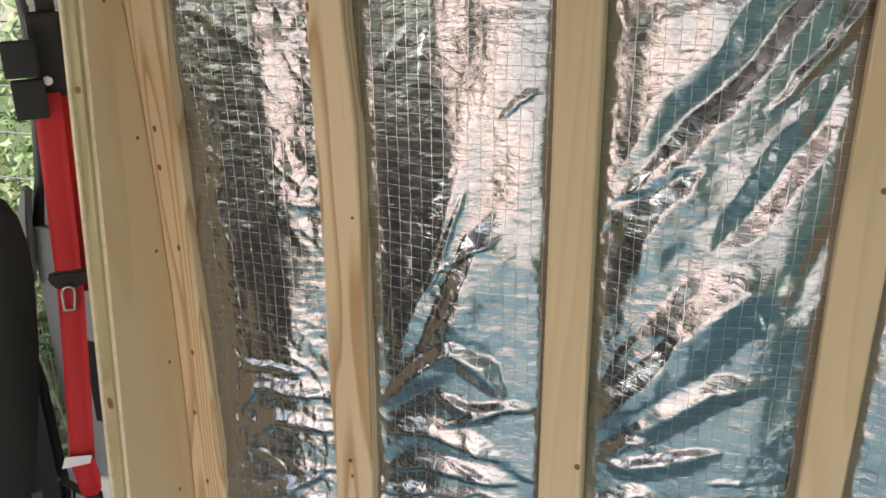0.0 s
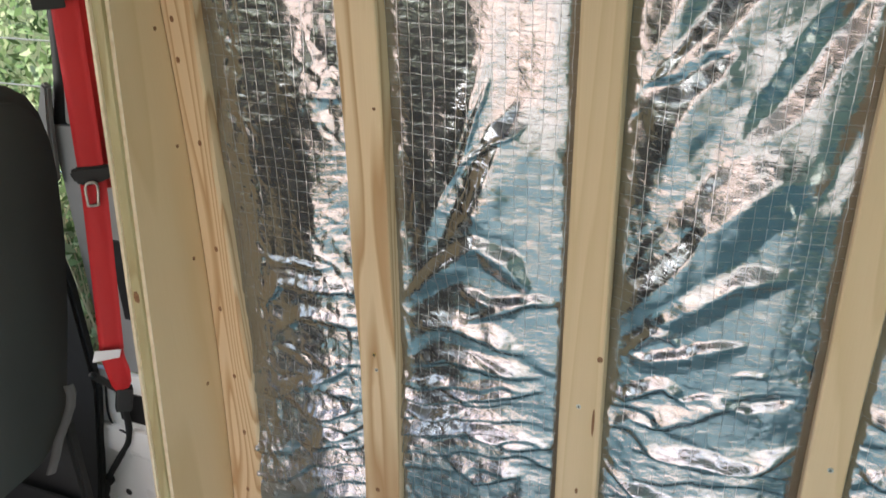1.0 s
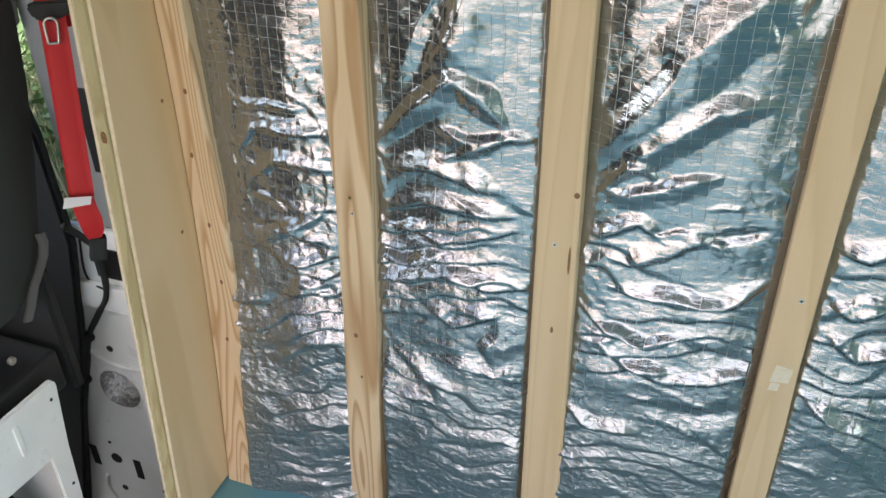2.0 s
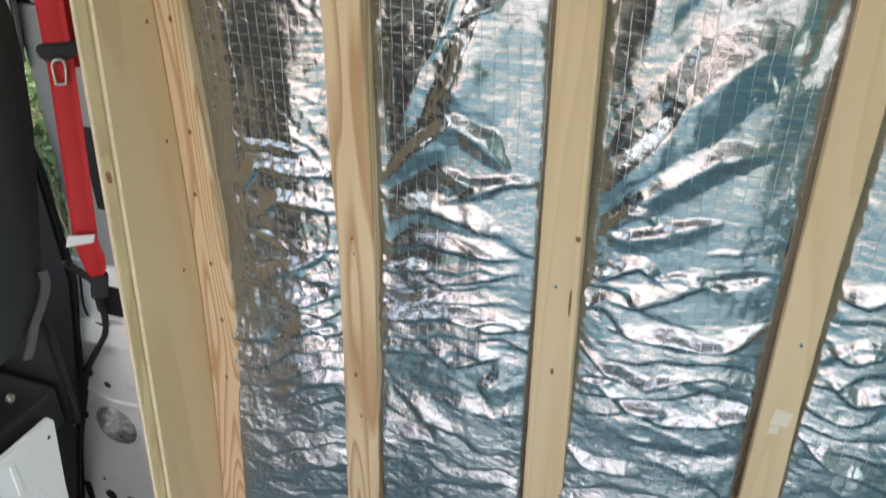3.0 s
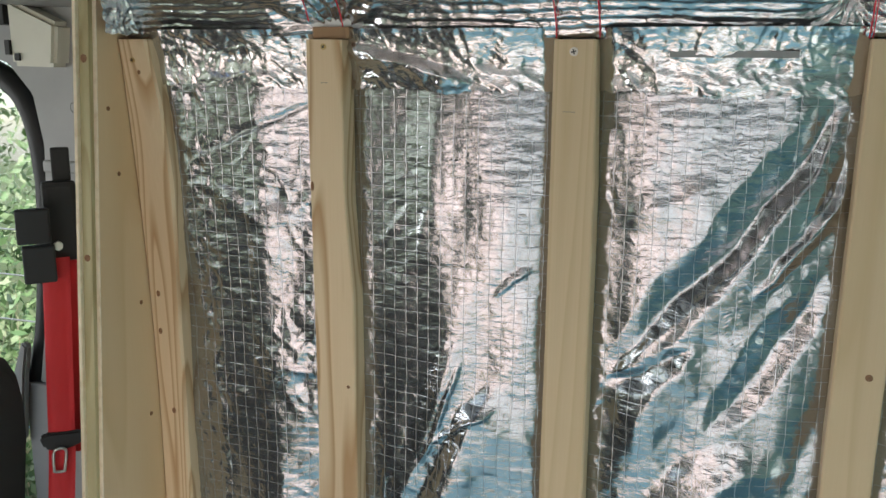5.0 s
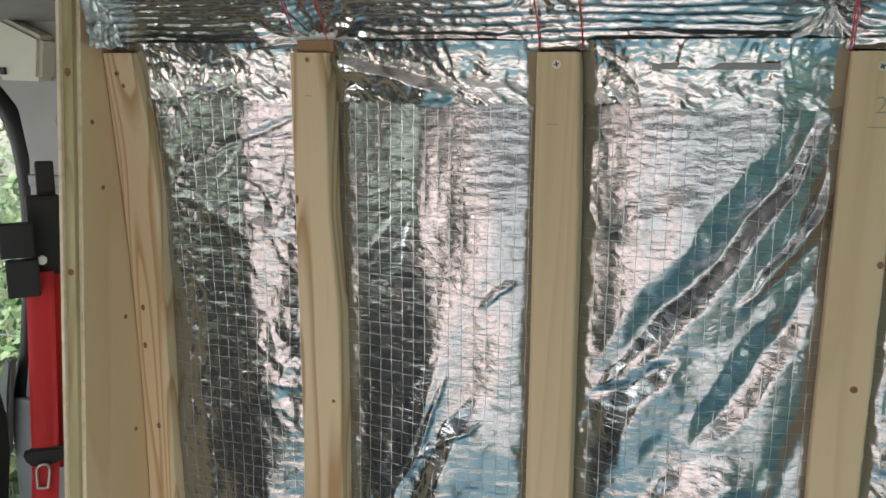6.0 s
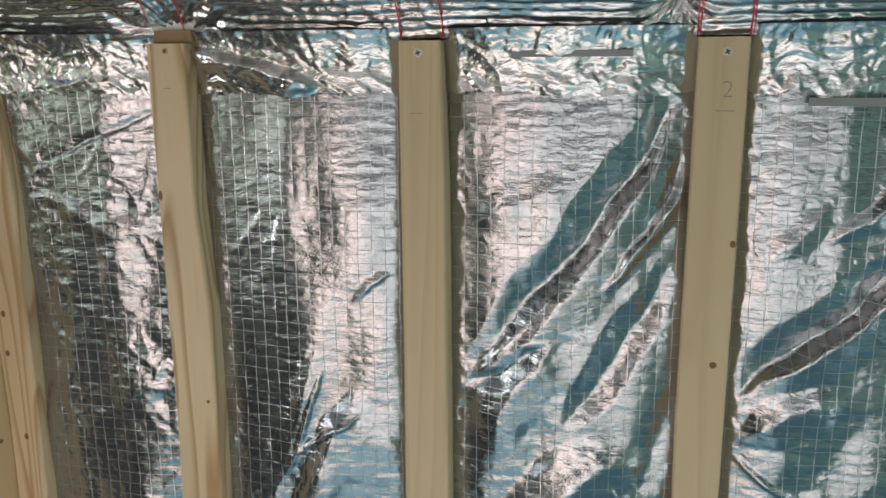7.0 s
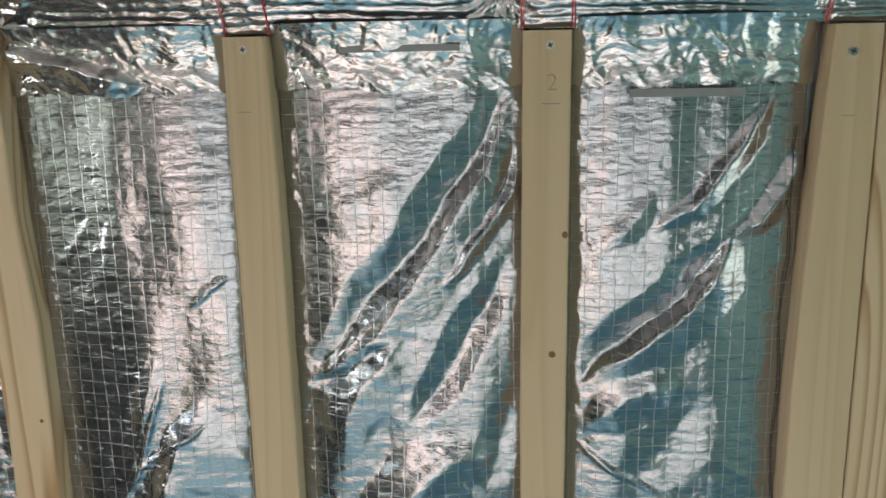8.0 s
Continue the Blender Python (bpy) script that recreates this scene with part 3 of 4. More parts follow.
def foil_depth(x, z, x0, x1, bay):
    """The foil's face between two studs: a taut sheet with pleats, creases and crumples."""
    u = np.clip((x - x0) / (x1 - x0), 0, 1)
    free = np.clip(np.minimum(u, 1 - u) * 20, 0, 1)
    low = np.clip((0.80 - z) / 0.35, 0, 1)
    drift = 0.05 * perlin(z * 3.1 + bay * 9, z * 0 + 0.3, 3) + 0.022 * perlin(z * 11 + bay * 5, x * 4, 4)
    out = pillow(np.clip(u + drift * np.sin(np.pi * u), 0, 1), x1 - x0, bay) * (1 - 0.3 * low)
    out = out + free * 0.034 * np.exp(-((z + 0.15) / 0.45) ** 2)
    # slack lower half: shelves that face up, with short undercut rims
    phase = z * 15 + 1.7 * perlin(x * 3.4 + bay * 7, z * 4.5, 91) + 0.35 * perlin(x * 13 + bay * 7, z * 12, 92)
    tooth = phase - np.floor(phase)
    shelf = np.where(tooth < 0.8, 1 - tooth / 0.8, (tooth - 0.8) / 0.2)
    out = out + free * np.clip((0.74 - z) / 0.2, 0, 1) * (0.0125 if bay < 2 else 0.0066) * shelf * np.clip(0.62 + 1.1 * perlin(x * 5 + bay * 11, z * 6, 93), 0, 1.1)
    for points, above, below, high in PLEATS[bay] + small_creases(bay, x0, x1):
        out = out + free * fold(x, z, points, above, below, high)
    # faint slanting waves above, level creases below
    out = out + free * 0.0030 * (1 - low) * perlin(x * 15 + bay * 3, z * 2.6, 12)
    out = out + free * 0.0026 * (1 - low) * perlin((x - 0.35 * z) * 12 + bay * 5, (z + 0.5 * x) * 4, 11)
    out = out + free * 0.0026 * low * creased(x * 3.2 + bay * 7, z * 13 + 1.2 * perlin(x * 5, z * 4, 2), 17) * (0.6 + 0.5 * perlin(x * 4, z * 5, 9))
    out = out + free * low * 0.0024 * crumple(x, z * 0.8, 11.0, 19 + bay)
    out = out + free * low * 0.0012 * crumple(x, z * 1.3, 34.0, 71 + bay)
    # crumples, rougher along the stapled rims and in the narrow bay
    busy = np.clip((u - 0.46) * 6, 0.06, 1.0) * 1.5 if bay == 0 else np.clip(0.16 + 0.4 * perlin(x * 5 + bay * 3, z * 3, 49), 0.06, 0.5)
    rim = busy + (1.6 if bay == 0 else 1.0) * (1 - np.clip(np.minimum(u, 1 - u) * 6, 0, 1))
    patch = np.clip(0.7 + 1.0 * perlin(x * 6 + bay * 13, z * 5, 29), 0.1, 1.6)
    out = out + rim * patch * 0.0040 * crumple(x, z, 15.0, 21 + bay) * np.clip(np.minimum(u, 1 - u) * 40, 0, 1)
    # torn-looking flakes where the sheet turns into the stud's side
    edge = np.exp(-((u - (0.20 if bay == 0 else 0.07)) / (0.10 if bay == 0 else 0.04)) ** 2)
    out = out + free * edge * (0.0042 if bay == 0 else 0.0026) * crumple(x * 1.7 + 3.1 * bay, z, 25.0, 121)
    out = out + (0.12 + rim * patch) * 0.0014 * crumple(x, z, 40.0, 25 + bay)
    out = out + free * 0.0006 * creased(x * 9 + 2 * perlin(x * 7, z * 9, 61), z * 62, 57 + bay) * np.clip(0.5 + perlin(x * 7, z * 8, 63 + bay), 0, 1.4)
    return np.maximum(AT_STUD[bay] - out, 1.242) + (body_bow(z) * (1 - u) if bay == 0 else 0.0)


bays = list(zip(STUDS, STUDS[1:])) + [(STUDS[-1], 1.20)]
for bay, (a, b) in enumerate(bays):
    left, right = a + 0.024, b - 0.024
    if bay == 3:
        right = b - 0.036
    if bay == 4:
        left = a + 0.09
    panel = thing("foil_insulation", "crumpled silver scrim foil insulation stretched between wooden studs", "insulation", "wall insulation panels")
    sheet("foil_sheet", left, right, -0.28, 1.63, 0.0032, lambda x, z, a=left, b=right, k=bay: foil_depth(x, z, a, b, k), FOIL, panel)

    def tape_depth(x, z, a=left, b=right, k=bay):
        u = np.clip((x - a) / (b - a), 0, 1)
        base = foil_depth(x, np.minimum(z, 1.6), a, b, k) - 0.005
        lean_out = np.clip((z - 1.60) / 0.07, 0, 1) ** 2 * 0.02
        wrinkle = 0.006 * crumple(x, z, 20.0, 31 + k) + 0.003 * crumple(x, z, 52.0, 36 + k)
        if k == 1:
            base = base - fold(x, z, ((-0.42, 1.645), (-0.35, 1.632), (-0.27, 1.612), (-0.185, 1.590)), 0.012, 0.050, 0.028)
        return base - lean_out - wrinkle * np.clip(np.minimum(u, 1 - u) * 14, 0.25, 1)

    def tape_place(x, z, f=tape_depth, k=bay):
        ragged = z - (1.668 - z) / 0.09 * (0.006 * perlin(x * 20 + k * 3, x * 0 + 0.5, 41) + 0.004 * perlin(x * 70, x * 0 + k, 43))
        return x, f(x, ragged), ragged

    sheet("foil_tape", left, right, 1.578, 1.668, 0.0026, None, TAPE, panel, "crinkled bare aluminium tape along the top edge", place=tape_place)

# ---- studs ----
def screw(parent, x, z, y=STUD_FACE, radius=0.0048, mat=None, turn=20):
    """A countersunk cross-head screw, flush with a face that looks towards -y."""
    up = pose(x, y - 0.0002, z, 90)
    head = part("screw", disc(radius, 0.003, 18, 0.0008, up), mat or STEEL, parent)
    cross = bmesh.new()
    box(-radius * 0.62, radius * 0.62, -radius * 0.16, radius * 0.16, 0, 0.0006, 0, cross)
    box(-radius * 0.16, radius * 0.16, -radius * 0.62, radius * 0.62, 0, 0.0007, 0, cross)
    cross.transform(up @ pose(0, 0, 0.0012, 0, 0, turn))
    part("recess", cross, DARK_STEEL, head)
    return head


def knot(parent, x, z, wide=0.006, high=0.009, y=STUD_FACE, name="knot", m=None):
    bm = disc(1.0, 0.001, 16, 0.0, (m or pose(x, y, z, 90)) @ Matrix.Diagonal((wide, high, 1, 1)))
    return part(name, bm, KNOT, parent, "dark knot")


def stud_mesh(lefts, rights, seed, wane=0.0, bow=None):
    """A sawn batten in short steps between two rims given as (z, x), slightly uneven and eased."""
    rng = random.Random(seed)
    n = 96
    verts, faces = [], []
    ease = 0.0025
    for i in range(n + 1):
        z = STUD_FOOT + (STUD_TOP - STUD_FOOT) * i / n
        x0, x1 = (float(np.interp(z, *zip(*sorted(rim)))) for rim in (lefts, rights))
        back = float(bow(z)) if bow else 0.0
        w = wane * (0.5 + 0.5 * noise.noise((z * 6, seed, 1)))
        section = [(x0 + ease, STUD_FACE), (x1 - ease - w, STUD_FACE), (x1 - w * 0.3, STUD_FACE + ease + w * 0.8), (x1, STUD_BACK), (x0, STUD_BACK), (x0, STUD_FACE + ease)]
        verts += [(sx + rng.uniform(-2e-4, 2e-4), sy + back + rng.uniform(-1e-4, 1e-4), z) for sx, sy in section]
    k = 6
    for i in range(n):
        faces += [(i * k + j, i * k + (j + 1) % k, (i + 1) * k + (j + 1) % k, (i + 1) * k + j) for j in range(k)]
    faces += [tuple(range(k))[::-1], tuple(n * k + j for j in range(k))]
    return mesh_of("board", verts, faces)


def stud(lefts, rights, seed, mat, label, bow=None, wane=0.0):
    ob = thing("wooden_stud", label, "wall stud", "upright studs of the van wall")
    part("board", stud_mesh(lefts, rights, seed, wane, bow), mat, ob)
    return ob


s0 = stud(((1.65, -0.8070), (-0.27, -0.8070)), ((1.65, -0.750), (1.55, -0.736), (1.40, -0.731), (1.14, -0.744), (0.90, -0.748), (0.70, -0.742), (0.50, -0.732), (0.30, -0.726), (-0.27, -0.728)), 3, PINE, "pale knotty pine stud screwed against the plywood partition", body_bow, 0.006)
screw(s0, -0.782, 1.618, STUD_FACE + body_bow(1.618), mat=BRASSY)
knot(s0, -0.772, 1.598, 0.003, 0.004, STUD_FACE + body_bow(1.598))
for z, x in ((1.20, -0.787), (1.127, -0.790), (0.97, -0.774), (0.748, -0.774), (0.61, -0.785), (0.45, -0.77), (0.156, -0.765), (0.31, -0.76)):
    knot(s0, x, z, 0.004, 0.006, STUD_FACE + body_bow(z))
s1 = stud(((1.65, -0.459), (1.33, -0.4555), (1.0, -0.452), (0.76, -0.457), (0.58, -0.455), (0.30, -0.4627), (-0.04, -0.478), (-0.27, -0.486)), ((1.65, -0.3964), (1.40, -0.3945), (1.24, -0.381), (0.90, -0.379), (0.60, -0.3795), (0.32, -0.3855), (0.0, -0.397), (-0.27, -0.405)), 11, PINE, "pale pine stud with wavy grain")
screw(s1, -0.427, 1.641, mat=BRASSY, turn=50)
screw(s1, -0.4226, 0.594, mat=BRASSY)
screw(s1, -0.420, 0.560, radius=0.004)
knot(s1, -0.393, 1.081, 0.003, 0.003)
knot(s1, -0.4357, 0.255, 0.005, 0.006)
knot(s1, -0.452, 1.42, 0.003, 0.008)
knot(s1, -0.43, 0.14, 0.003, 0.004)
part("packer", box(-0.452, -0.388, 1.262, 1.30, 1.653, 1.672, 0.002), BROWN_WOOD, s1, "brown offcut on the stud's head")
s2 = stud(((1.65, -0.061), (1.2, -0.059), (0.7, -0.061), (0.0, -0.062), (-0.27, -0.062)), ((1.65, -0.001), (1.45, 0.0055), (1.1, 0.008), (0.7, 0.0112), (0.49, 0.0144), (0.13, 0.0188), (-0.27, 0.022)), 23, PINE_PLAIN, "smooth planed pine stud")
screw(s2, -0.0316, 1.635, radius=0.0062, turn=15)
screw(s2, -0.0264, 0.574, radius=0.0045)
knot(s2, 0.005, 0.679, 0.005, 0.006)
knot(s2, 0.001, 0.545, 0.0025, 0.03)
knot(s2, -0.021, 0.382, 0.003, 0.007)
s3 = stud(((1.64, 0.3487), (1.4, 0.3475), (1.1, 0.3455), (0.68, 0.3495), (0.2, 0.354), (-0.27, 0.358)), ((1.64, 0.4128), (1.23, 0.4115), (0.98, 0.4106), (0.7, 0.410), (0.42, 0.413), (0.25, 0.4185), (-0.27, 0.423)), 37, PINE_PLAIN, "smooth planed pine stud with a pencilled figure two")
screw(s3, 0.385, 1.633, radius=0.006, turn=30)
screw(s3, 0.387, 0.5525, radius=0.005)
knot(s3, 0.391, 1.204, 0.005, 0.005)
knot(s3, 0.407, 1.378, 0.004, 0.005)
s4 = stud(((1.63, 0.7444), (1.43, 0.733), (1.15, 0.7235), (0.99, 0.722), (0.5, 0.720), (-0.27, 0.719)), ((1.65, 0.8045), (-0.27, 0.8045)), 41, PINE_PLAIN, "smooth planed pine stud beside a second one")
stud(((1.65, 0.8065), (-0.27, 0.8065)), ((1.65, 0.873), (-0.27, 0.873)), 47, PINE, "grained pine stud doubled up beside another")
screw(s4, 0.768, 1.618, radius=0.0062, turn=70)

# unseen studs and rail opposite, added to put peach bands into the foil's reflections
for x in (-0.72, -0.30, 0.12, 0.54):
    frame_post = thing("wooden_stud", "unseen pine stud added opposite for peach bands in the foil", "wall stud", "studs of the far side", m=pose(x, -0.60, 0))
    part("board", box(-0.06, 0.06, -0.02, 0.02, 0.0, 1.616, 0.003), PINE, frame_post)
far_rail = thing("wooden_rail", "unseen pine rail added opposite for peach bands in the foil", "rail", m=pose(0, -0.555, 0))
part("board", box(-0.96, 0.84, -0.018, 0.018, 0.62, 0.71, 0.003), PINE, far_rail)

# ---- plywood partition ----
wall = thing("plywood_partition", "plywood partition end beside the cab, with a treated batten between two sheets", "partition")


def leaning_sheet(x0, x1, front_top, front_foot, back, foot, top, strip=0.0):
    """A sheet, or a strip along it, whose front rim stands upright while the body side leans."""
    bm = box(x0, x1, 0, 1, 0, 1, 0)
    for v in bm.verts:
        z = top if v.co.z > 0.5 else foot
        front = front_top if v.co.z > 0.5 else front_foot
        v.co.y, v.co.z = ((front + strip if strip else back) if v.co.y > 0.5 else front), z
    bmesh.ops.bevel(bm, geom=bm.edges[:], offset=0.0008, segments=1, affect="EDGES")
    return bm


part("plywood_sheet", leaning_sheet(-0.816, -0.808, 1.198, 1.020, 1.34, -0.265, 1.80), PLY, wall, "plywood face with a pale edge")
part("plywood_back", leaning_sheet(-0.843, -0.836, 1.181, 1.009, 1.34, -0.265, 1.80), PLY_EDGE, wall)
part("batten", leaning_sheet(-0.836, -0.816, 1.188, 1.014, 1.22, -0.265, 1.80), PINE_GREEN, wall, "greenish treated batten")
part("sheet_edge", leaning_sheet(-0.8163, -0.8078, 1.1972, 1.0192, 0, -0.2652, 1.8002, 0.0025), PLY_EDGE, wall, "pale plywood edge")
for z, y in ((1.538, 1.200), (1.426, 1.215), (1.187, 1.249), (0.968, 1.256), (0.736, 1.249), (0.451, 1.226)):
    knot(wall, 0, 0, 0.004, 0.004, m=pose(-0.8078, y, z, 0, 90), name="nail_hole")
for z, high in ((0.725, 0.014), (1.29, 0.006), (1.62, 0.007)):
    y = 1.014 + (z + 0.265) / 2.065 * 0.174
    knot(wall, 0, 0, 0.006, high, m=pose(-0.826, y - 0.0003, z, 90))


# ---- ceiling ----
def roof_profile(s):
    """y and z of the lining, s metres from the top of the side wall: a cove, then flat, then a cove again."""
    steps = np.linspace(0, 2.1, 2101)
    angle = np.radians(np.where(steps < 0.34, 68 * (1 - steps / 0.34) - LEAN_IN * steps / 0.34, -LEAN_IN))
    angle = np.where(steps > 1.5, np.radians(-LEAN_IN - 50 * np.clip((steps - 1.5) / 0.3, 0, 1)), angle)
    y = 1.268 - np.concatenate([[0], np.cumsum(np.cos(angle[:-1]) * 0.001)])
    z = 1.656 + np.concatenate([[0], np.cumsum(np.sin(angle[:-1]) * 0.001)])
    return np.interp(s, steps, y), np.interp(s, steps, z), np.interp(s, steps, angle)


TUFTS = ((-0.416, 0.0, 0.13), (-0.061, 0.095, 0.045), (0.321, 0.045, 0.05), (0.74, 0.06, 0.045))


def roof_place(x, s):
    y, z, angle = roof_profile(s)
    near = np.clip(1.4 - s * 2, 0.15, 1)
    pitch = 0.0125
    wander = s / pitch + 0.55 * perlin(x * 6, s * 9, 51)
    out = near * 0.0042 * np.abs(np.sin(np.pi * wander)) ** 0.8 * (0.7 + 0.5 * perlin(x * 5, s * 30, 53))
    out = out + near * 0.0030 * crumple(x, s * 1.6, 40.0, 55)
    for tx, ts, reach in TUFTS:
        dx, ds = x - tx, s - ts
        r = np.hypot(dx, ds * 1.3)
        turn = np.arctan2(ds, dx)
        out = out * (1 - 0.8 * np.exp(-(r / reach) ** 2)) - 0.03 * np.exp(-r / (0.45 * reach))
        out = out + 0.0035 * np.exp(-((r - 0.5 * reach) / (0.6 * reach)) ** 2) * np.sin(13 * turn + 3 * perlin(turn * 2 + tx, r * 20, 57))
    out = out + 0.006 * perlin(x * 4, s * 5, 59) * np.clip(s * 8, 0, 1)
    return x, y - np.sin(angle) * out, z - np.cos(angle) * out


ceiling = sheet("ceiling", 0, 1, 0, 1, 1, None, ROOF_FOIL, None, place=roof_place,
                xs=np.concatenate([np.linspace(-0.80, 1.05, 640), np.linspace(1.07, 2.56, 60)]),
                zs=np.concatenate([np.linspace(0, 0.26, 104), np.linspace(0.27, 2.05, 60)]))
ceiling.matrix_world = BODY
tagged(ceiling, "pleated silver foil lining the van's roof", "", "", "structure")
slab("roof", box(-0.86, 2.6, -0.75, 1.6, 2.16, 2.2, 0), WHITE_PAINT, "white steel roof above the lining")
slab("roof_edge", box(-0.80, 2.6, 1.275, 1.345, 1.67, 1.90, 0), WHITE_PAINT, "white steel cant rail behind the lining", m=BODY)
for name, x, start in (("a", -0.395, 0.02), ("b", -0.452, 0.03), ("c", -0.060, 0.0), ("d", 0.002, 0.0), ("e", 0.346, 0.0), ("f", 0.413, 0.0), ("g", 0.735, 0.0)):
    cord = thing("red_cord", "thin red cord laid across the foil roof lining", "cord", "red cords on the roof lining")
    ys, zs, slopes = roof_profile(start + np.arange(14) * 0.022)
    line = [(x + 0.0006 * math.sin(i * 1.3), y - 0.006 * math.sin(t), z - 0.006 * math.cos(t)) for i, (y, z, t) in enumerate(zip(ys, zs, slopes))]
    tube("line", line, 0.0010, RED_PEN, cord)
    if x > 0.3:
        tube("second_line", [(p[0] + 0.004 - 0.00025 * i, p[1], p[2]) for i, p in enumerate(line)], 0.0007, RED_PEN, cord)

flap = thing("foil_flap", "loose crumpled foil corner hanging from the roof lining over the partition", "foil")


def flap_place(y, z):
    front = (y - 1.165) / 0.115
    py = y + 0.02 * (1 - front) * (1 - np.clip((z - 1.66) / 0.1, 0, 1)) + 0.003 * perlin(z * 30, y * 30, 61)
    return -0.797 + 0.012 * crumple(y, z, 24.0, 63) + 0.004 * crumple(y, z, 60.0, 68) + 0.01 * front, py, z + 0.004 * perlin(y * 40, z * 3, 67)


sheet("foil_sheet", 1.165, 1.285, 1.660, 1.80, 0.0025, None, TAPE, flap, place=flap_place)

# loose ends on the wall: dark tape scraps, a bit of translucent tape, pencil marks
scrap = thing("grey_tape_scrap", "short strip of dull grey tape under the foil tape", "tape", "grey tape scraps")
part("strip", box(0.10, 0.265, 1.2525, 1.2545, 1.628, 1.637, 0.0005), GREY_TRIM_SHADE, scrap)
scrap = thing("grey_tape_scrap", "short strip of dull grey tape under the foil tape", "tape", "grey tape scraps")
part("strip", box(0.49, 0.64, 1.258, 1.26, 1.563, 1.574, 0.0005), GREY_TRIM_SHADE, scrap)
tape_bit = thing("tape_piece", "torn piece of translucent tape stuck on a stud", "label")
part("paper", outline_plate([(0.371, 0.372), (0.402, 0.376), (0.404, 0.408), (0.376, 0.412)], 0.0006, 0.0, ), CLEAR_TAPE, tape_bit, m=pose(0, STUD_FACE - 0.0011, 0))
part("print", outline_plate([(0.372, 0.352), (0.388, 0.354), (0.389, 0.372), (0.374, 0.370)], 0.0006, 0.0), CLEAR_TAPE, tape_bit, m=pose(0, STUD_FACE - 0.0012, 0))
mark = bpy.data.curves.new("figure", "FONT")
mark.body, mark.size, mark.extrude, mark.align_x = "2", 0.032, 0.0002, "CENTER"
mark.offset = -0.0007
glyph = new("pencil_mark_draft", mark)
flat = bpy.data.meshes.new_from_object(glyph)
bpy.data.objects.remove(glyph)
pencil = thing("pencil_mark", "pencilled figure two and a short line on a stud", "pencil mark")
part("figure", flat, PENCIL, pencil, m=pose(0.388, STUD_FACE - 0.0005, 1.574, 90))
part("dash", box(0.374, 0.398, STUD_FACE - 0.0006, STUD_FACE + 0.0004, 1.556, 1.5573, 0), PENCIL, pencil)
for x, z, w in ((0.768, 1.536, 0.016), (-0.035, 1.55, 0.018), (-0.427, 1.585, 0.012)):
    dash = thing("pencil_dash", "short pencilled setting-out line on a stud", "pencil mark", "setting-out lines")
    part("dash", box(x - w / 2, x + w / 2, STUD_FACE - 0.0006, STUD_FACE + 0.0004, z, z + 0.0011, 0), PENCIL, dash)
# the foil's cut rims beside the studs, the shade of their gaps drawn dark
for x, z0, z1, k in ((0.337, 0.05, 1.24, 2), (-0.079, 0.55, 1.56, 1), (0.716, 0.9, 1.52, 3)):
    seam = thing("foil_cut_edge", "dark line for the shaded gap at the cut edge of the foil", "foil edge", "foil edges")
    pts = []
    lo, hi = bays[k]
    for i in range(40):
        z = z0 + (z1 - z0) * i / 39
        px = x + 0.003 * math.sin(i * 0.5)
        pts.append((px, float(foil_depth(np.array([px]), np.array([z]), lo + 0.03, hi - 0.03, k)[0]) - 0.0008, z))
    tube("rim", pts, 0.0008, SEAM, seam)

# ---- the cab ----
# unseen cab shell, added to block sky light and its reflection in the foil
slab("cab_roof", box(-3.2, -0.865, -0.75, 1.6, 2.0, 2.05, 0), GREY_TRIM_SHADE, "unseen grey cab roof, added to keep the sky out of reflections")
slab("cab_wall_far", box(-3.2, -1.33, -0.75, -0.69, -0.56, 0.95, 0), REFLECTED_DARK, "unseen dark passenger side, added to keep the sky out of reflections")
slab("cab_front", box(-3.25, -2.7, -0.688, 1.35, -0.56, 0.98, 0.0), BLACK, "unseen black dashboard block, added to keep the sky out of reflections")

pillar = thing("door_pillar", "white painted steel pillar behind the cab door with pressed holes", "door pillar")
part("lower_panel", box(-1.75, -0.87, 1.36, 1.375, -0.85, 0.30, 0.004), WHITE_PAINT, pillar)
part("ledge", box(-1.60, -0.87, 1.345, 1.365, 0.05, 0.135, 0.008), WHITE_PAINT, pillar)
part("middle_panel", box(-1.235, -0.87, 1.372, 1.386, 0.302, 0.93, 0.004), GREY_TRIM_SHADE, pillar, "grey trim on the pillar")
# the white pillar is shaded up here; the grey carries that shade
part("upper_panel", outline_plate([(-0.87, 0.934), (-0.87, 1.85), (-1.45, 1.85), (-1.45, 1.635), (-1.30, 1.635), (-1.20, 1.61), (-1.145, 1.55), (-1.127, 1.45), (-1.137, 1.30), (-1.165, 1.08), (-1.195, 0.934)], 0.014, 0.004), GREY_TRIM_SHADE, pillar, "upper pillar, its shade put into the grey", m=pose(0, 1.374, 0))
part("header", box(-2.4, -1.453, 1.376, 1.389, 1.64, 1.85, 0.006), GREY_TRIM_SHADE, pillar)
part("crease", box(-1.125, -0.87, 1.366, 1.378, 1.395, 1.42, 0.005), GREY_TRIM_SHADE, pillar)
for x, z, rx, rz in ((-1.435, -0.58, 0.013, 0.042), (-1.277, -0.59, 0.013, 0.040)):
    part("slot", box(x - rx, x + rx, 1.3588, 1.3615, z - rz, z + rz, 0.0008), RUBBER, pillar, "black slot")
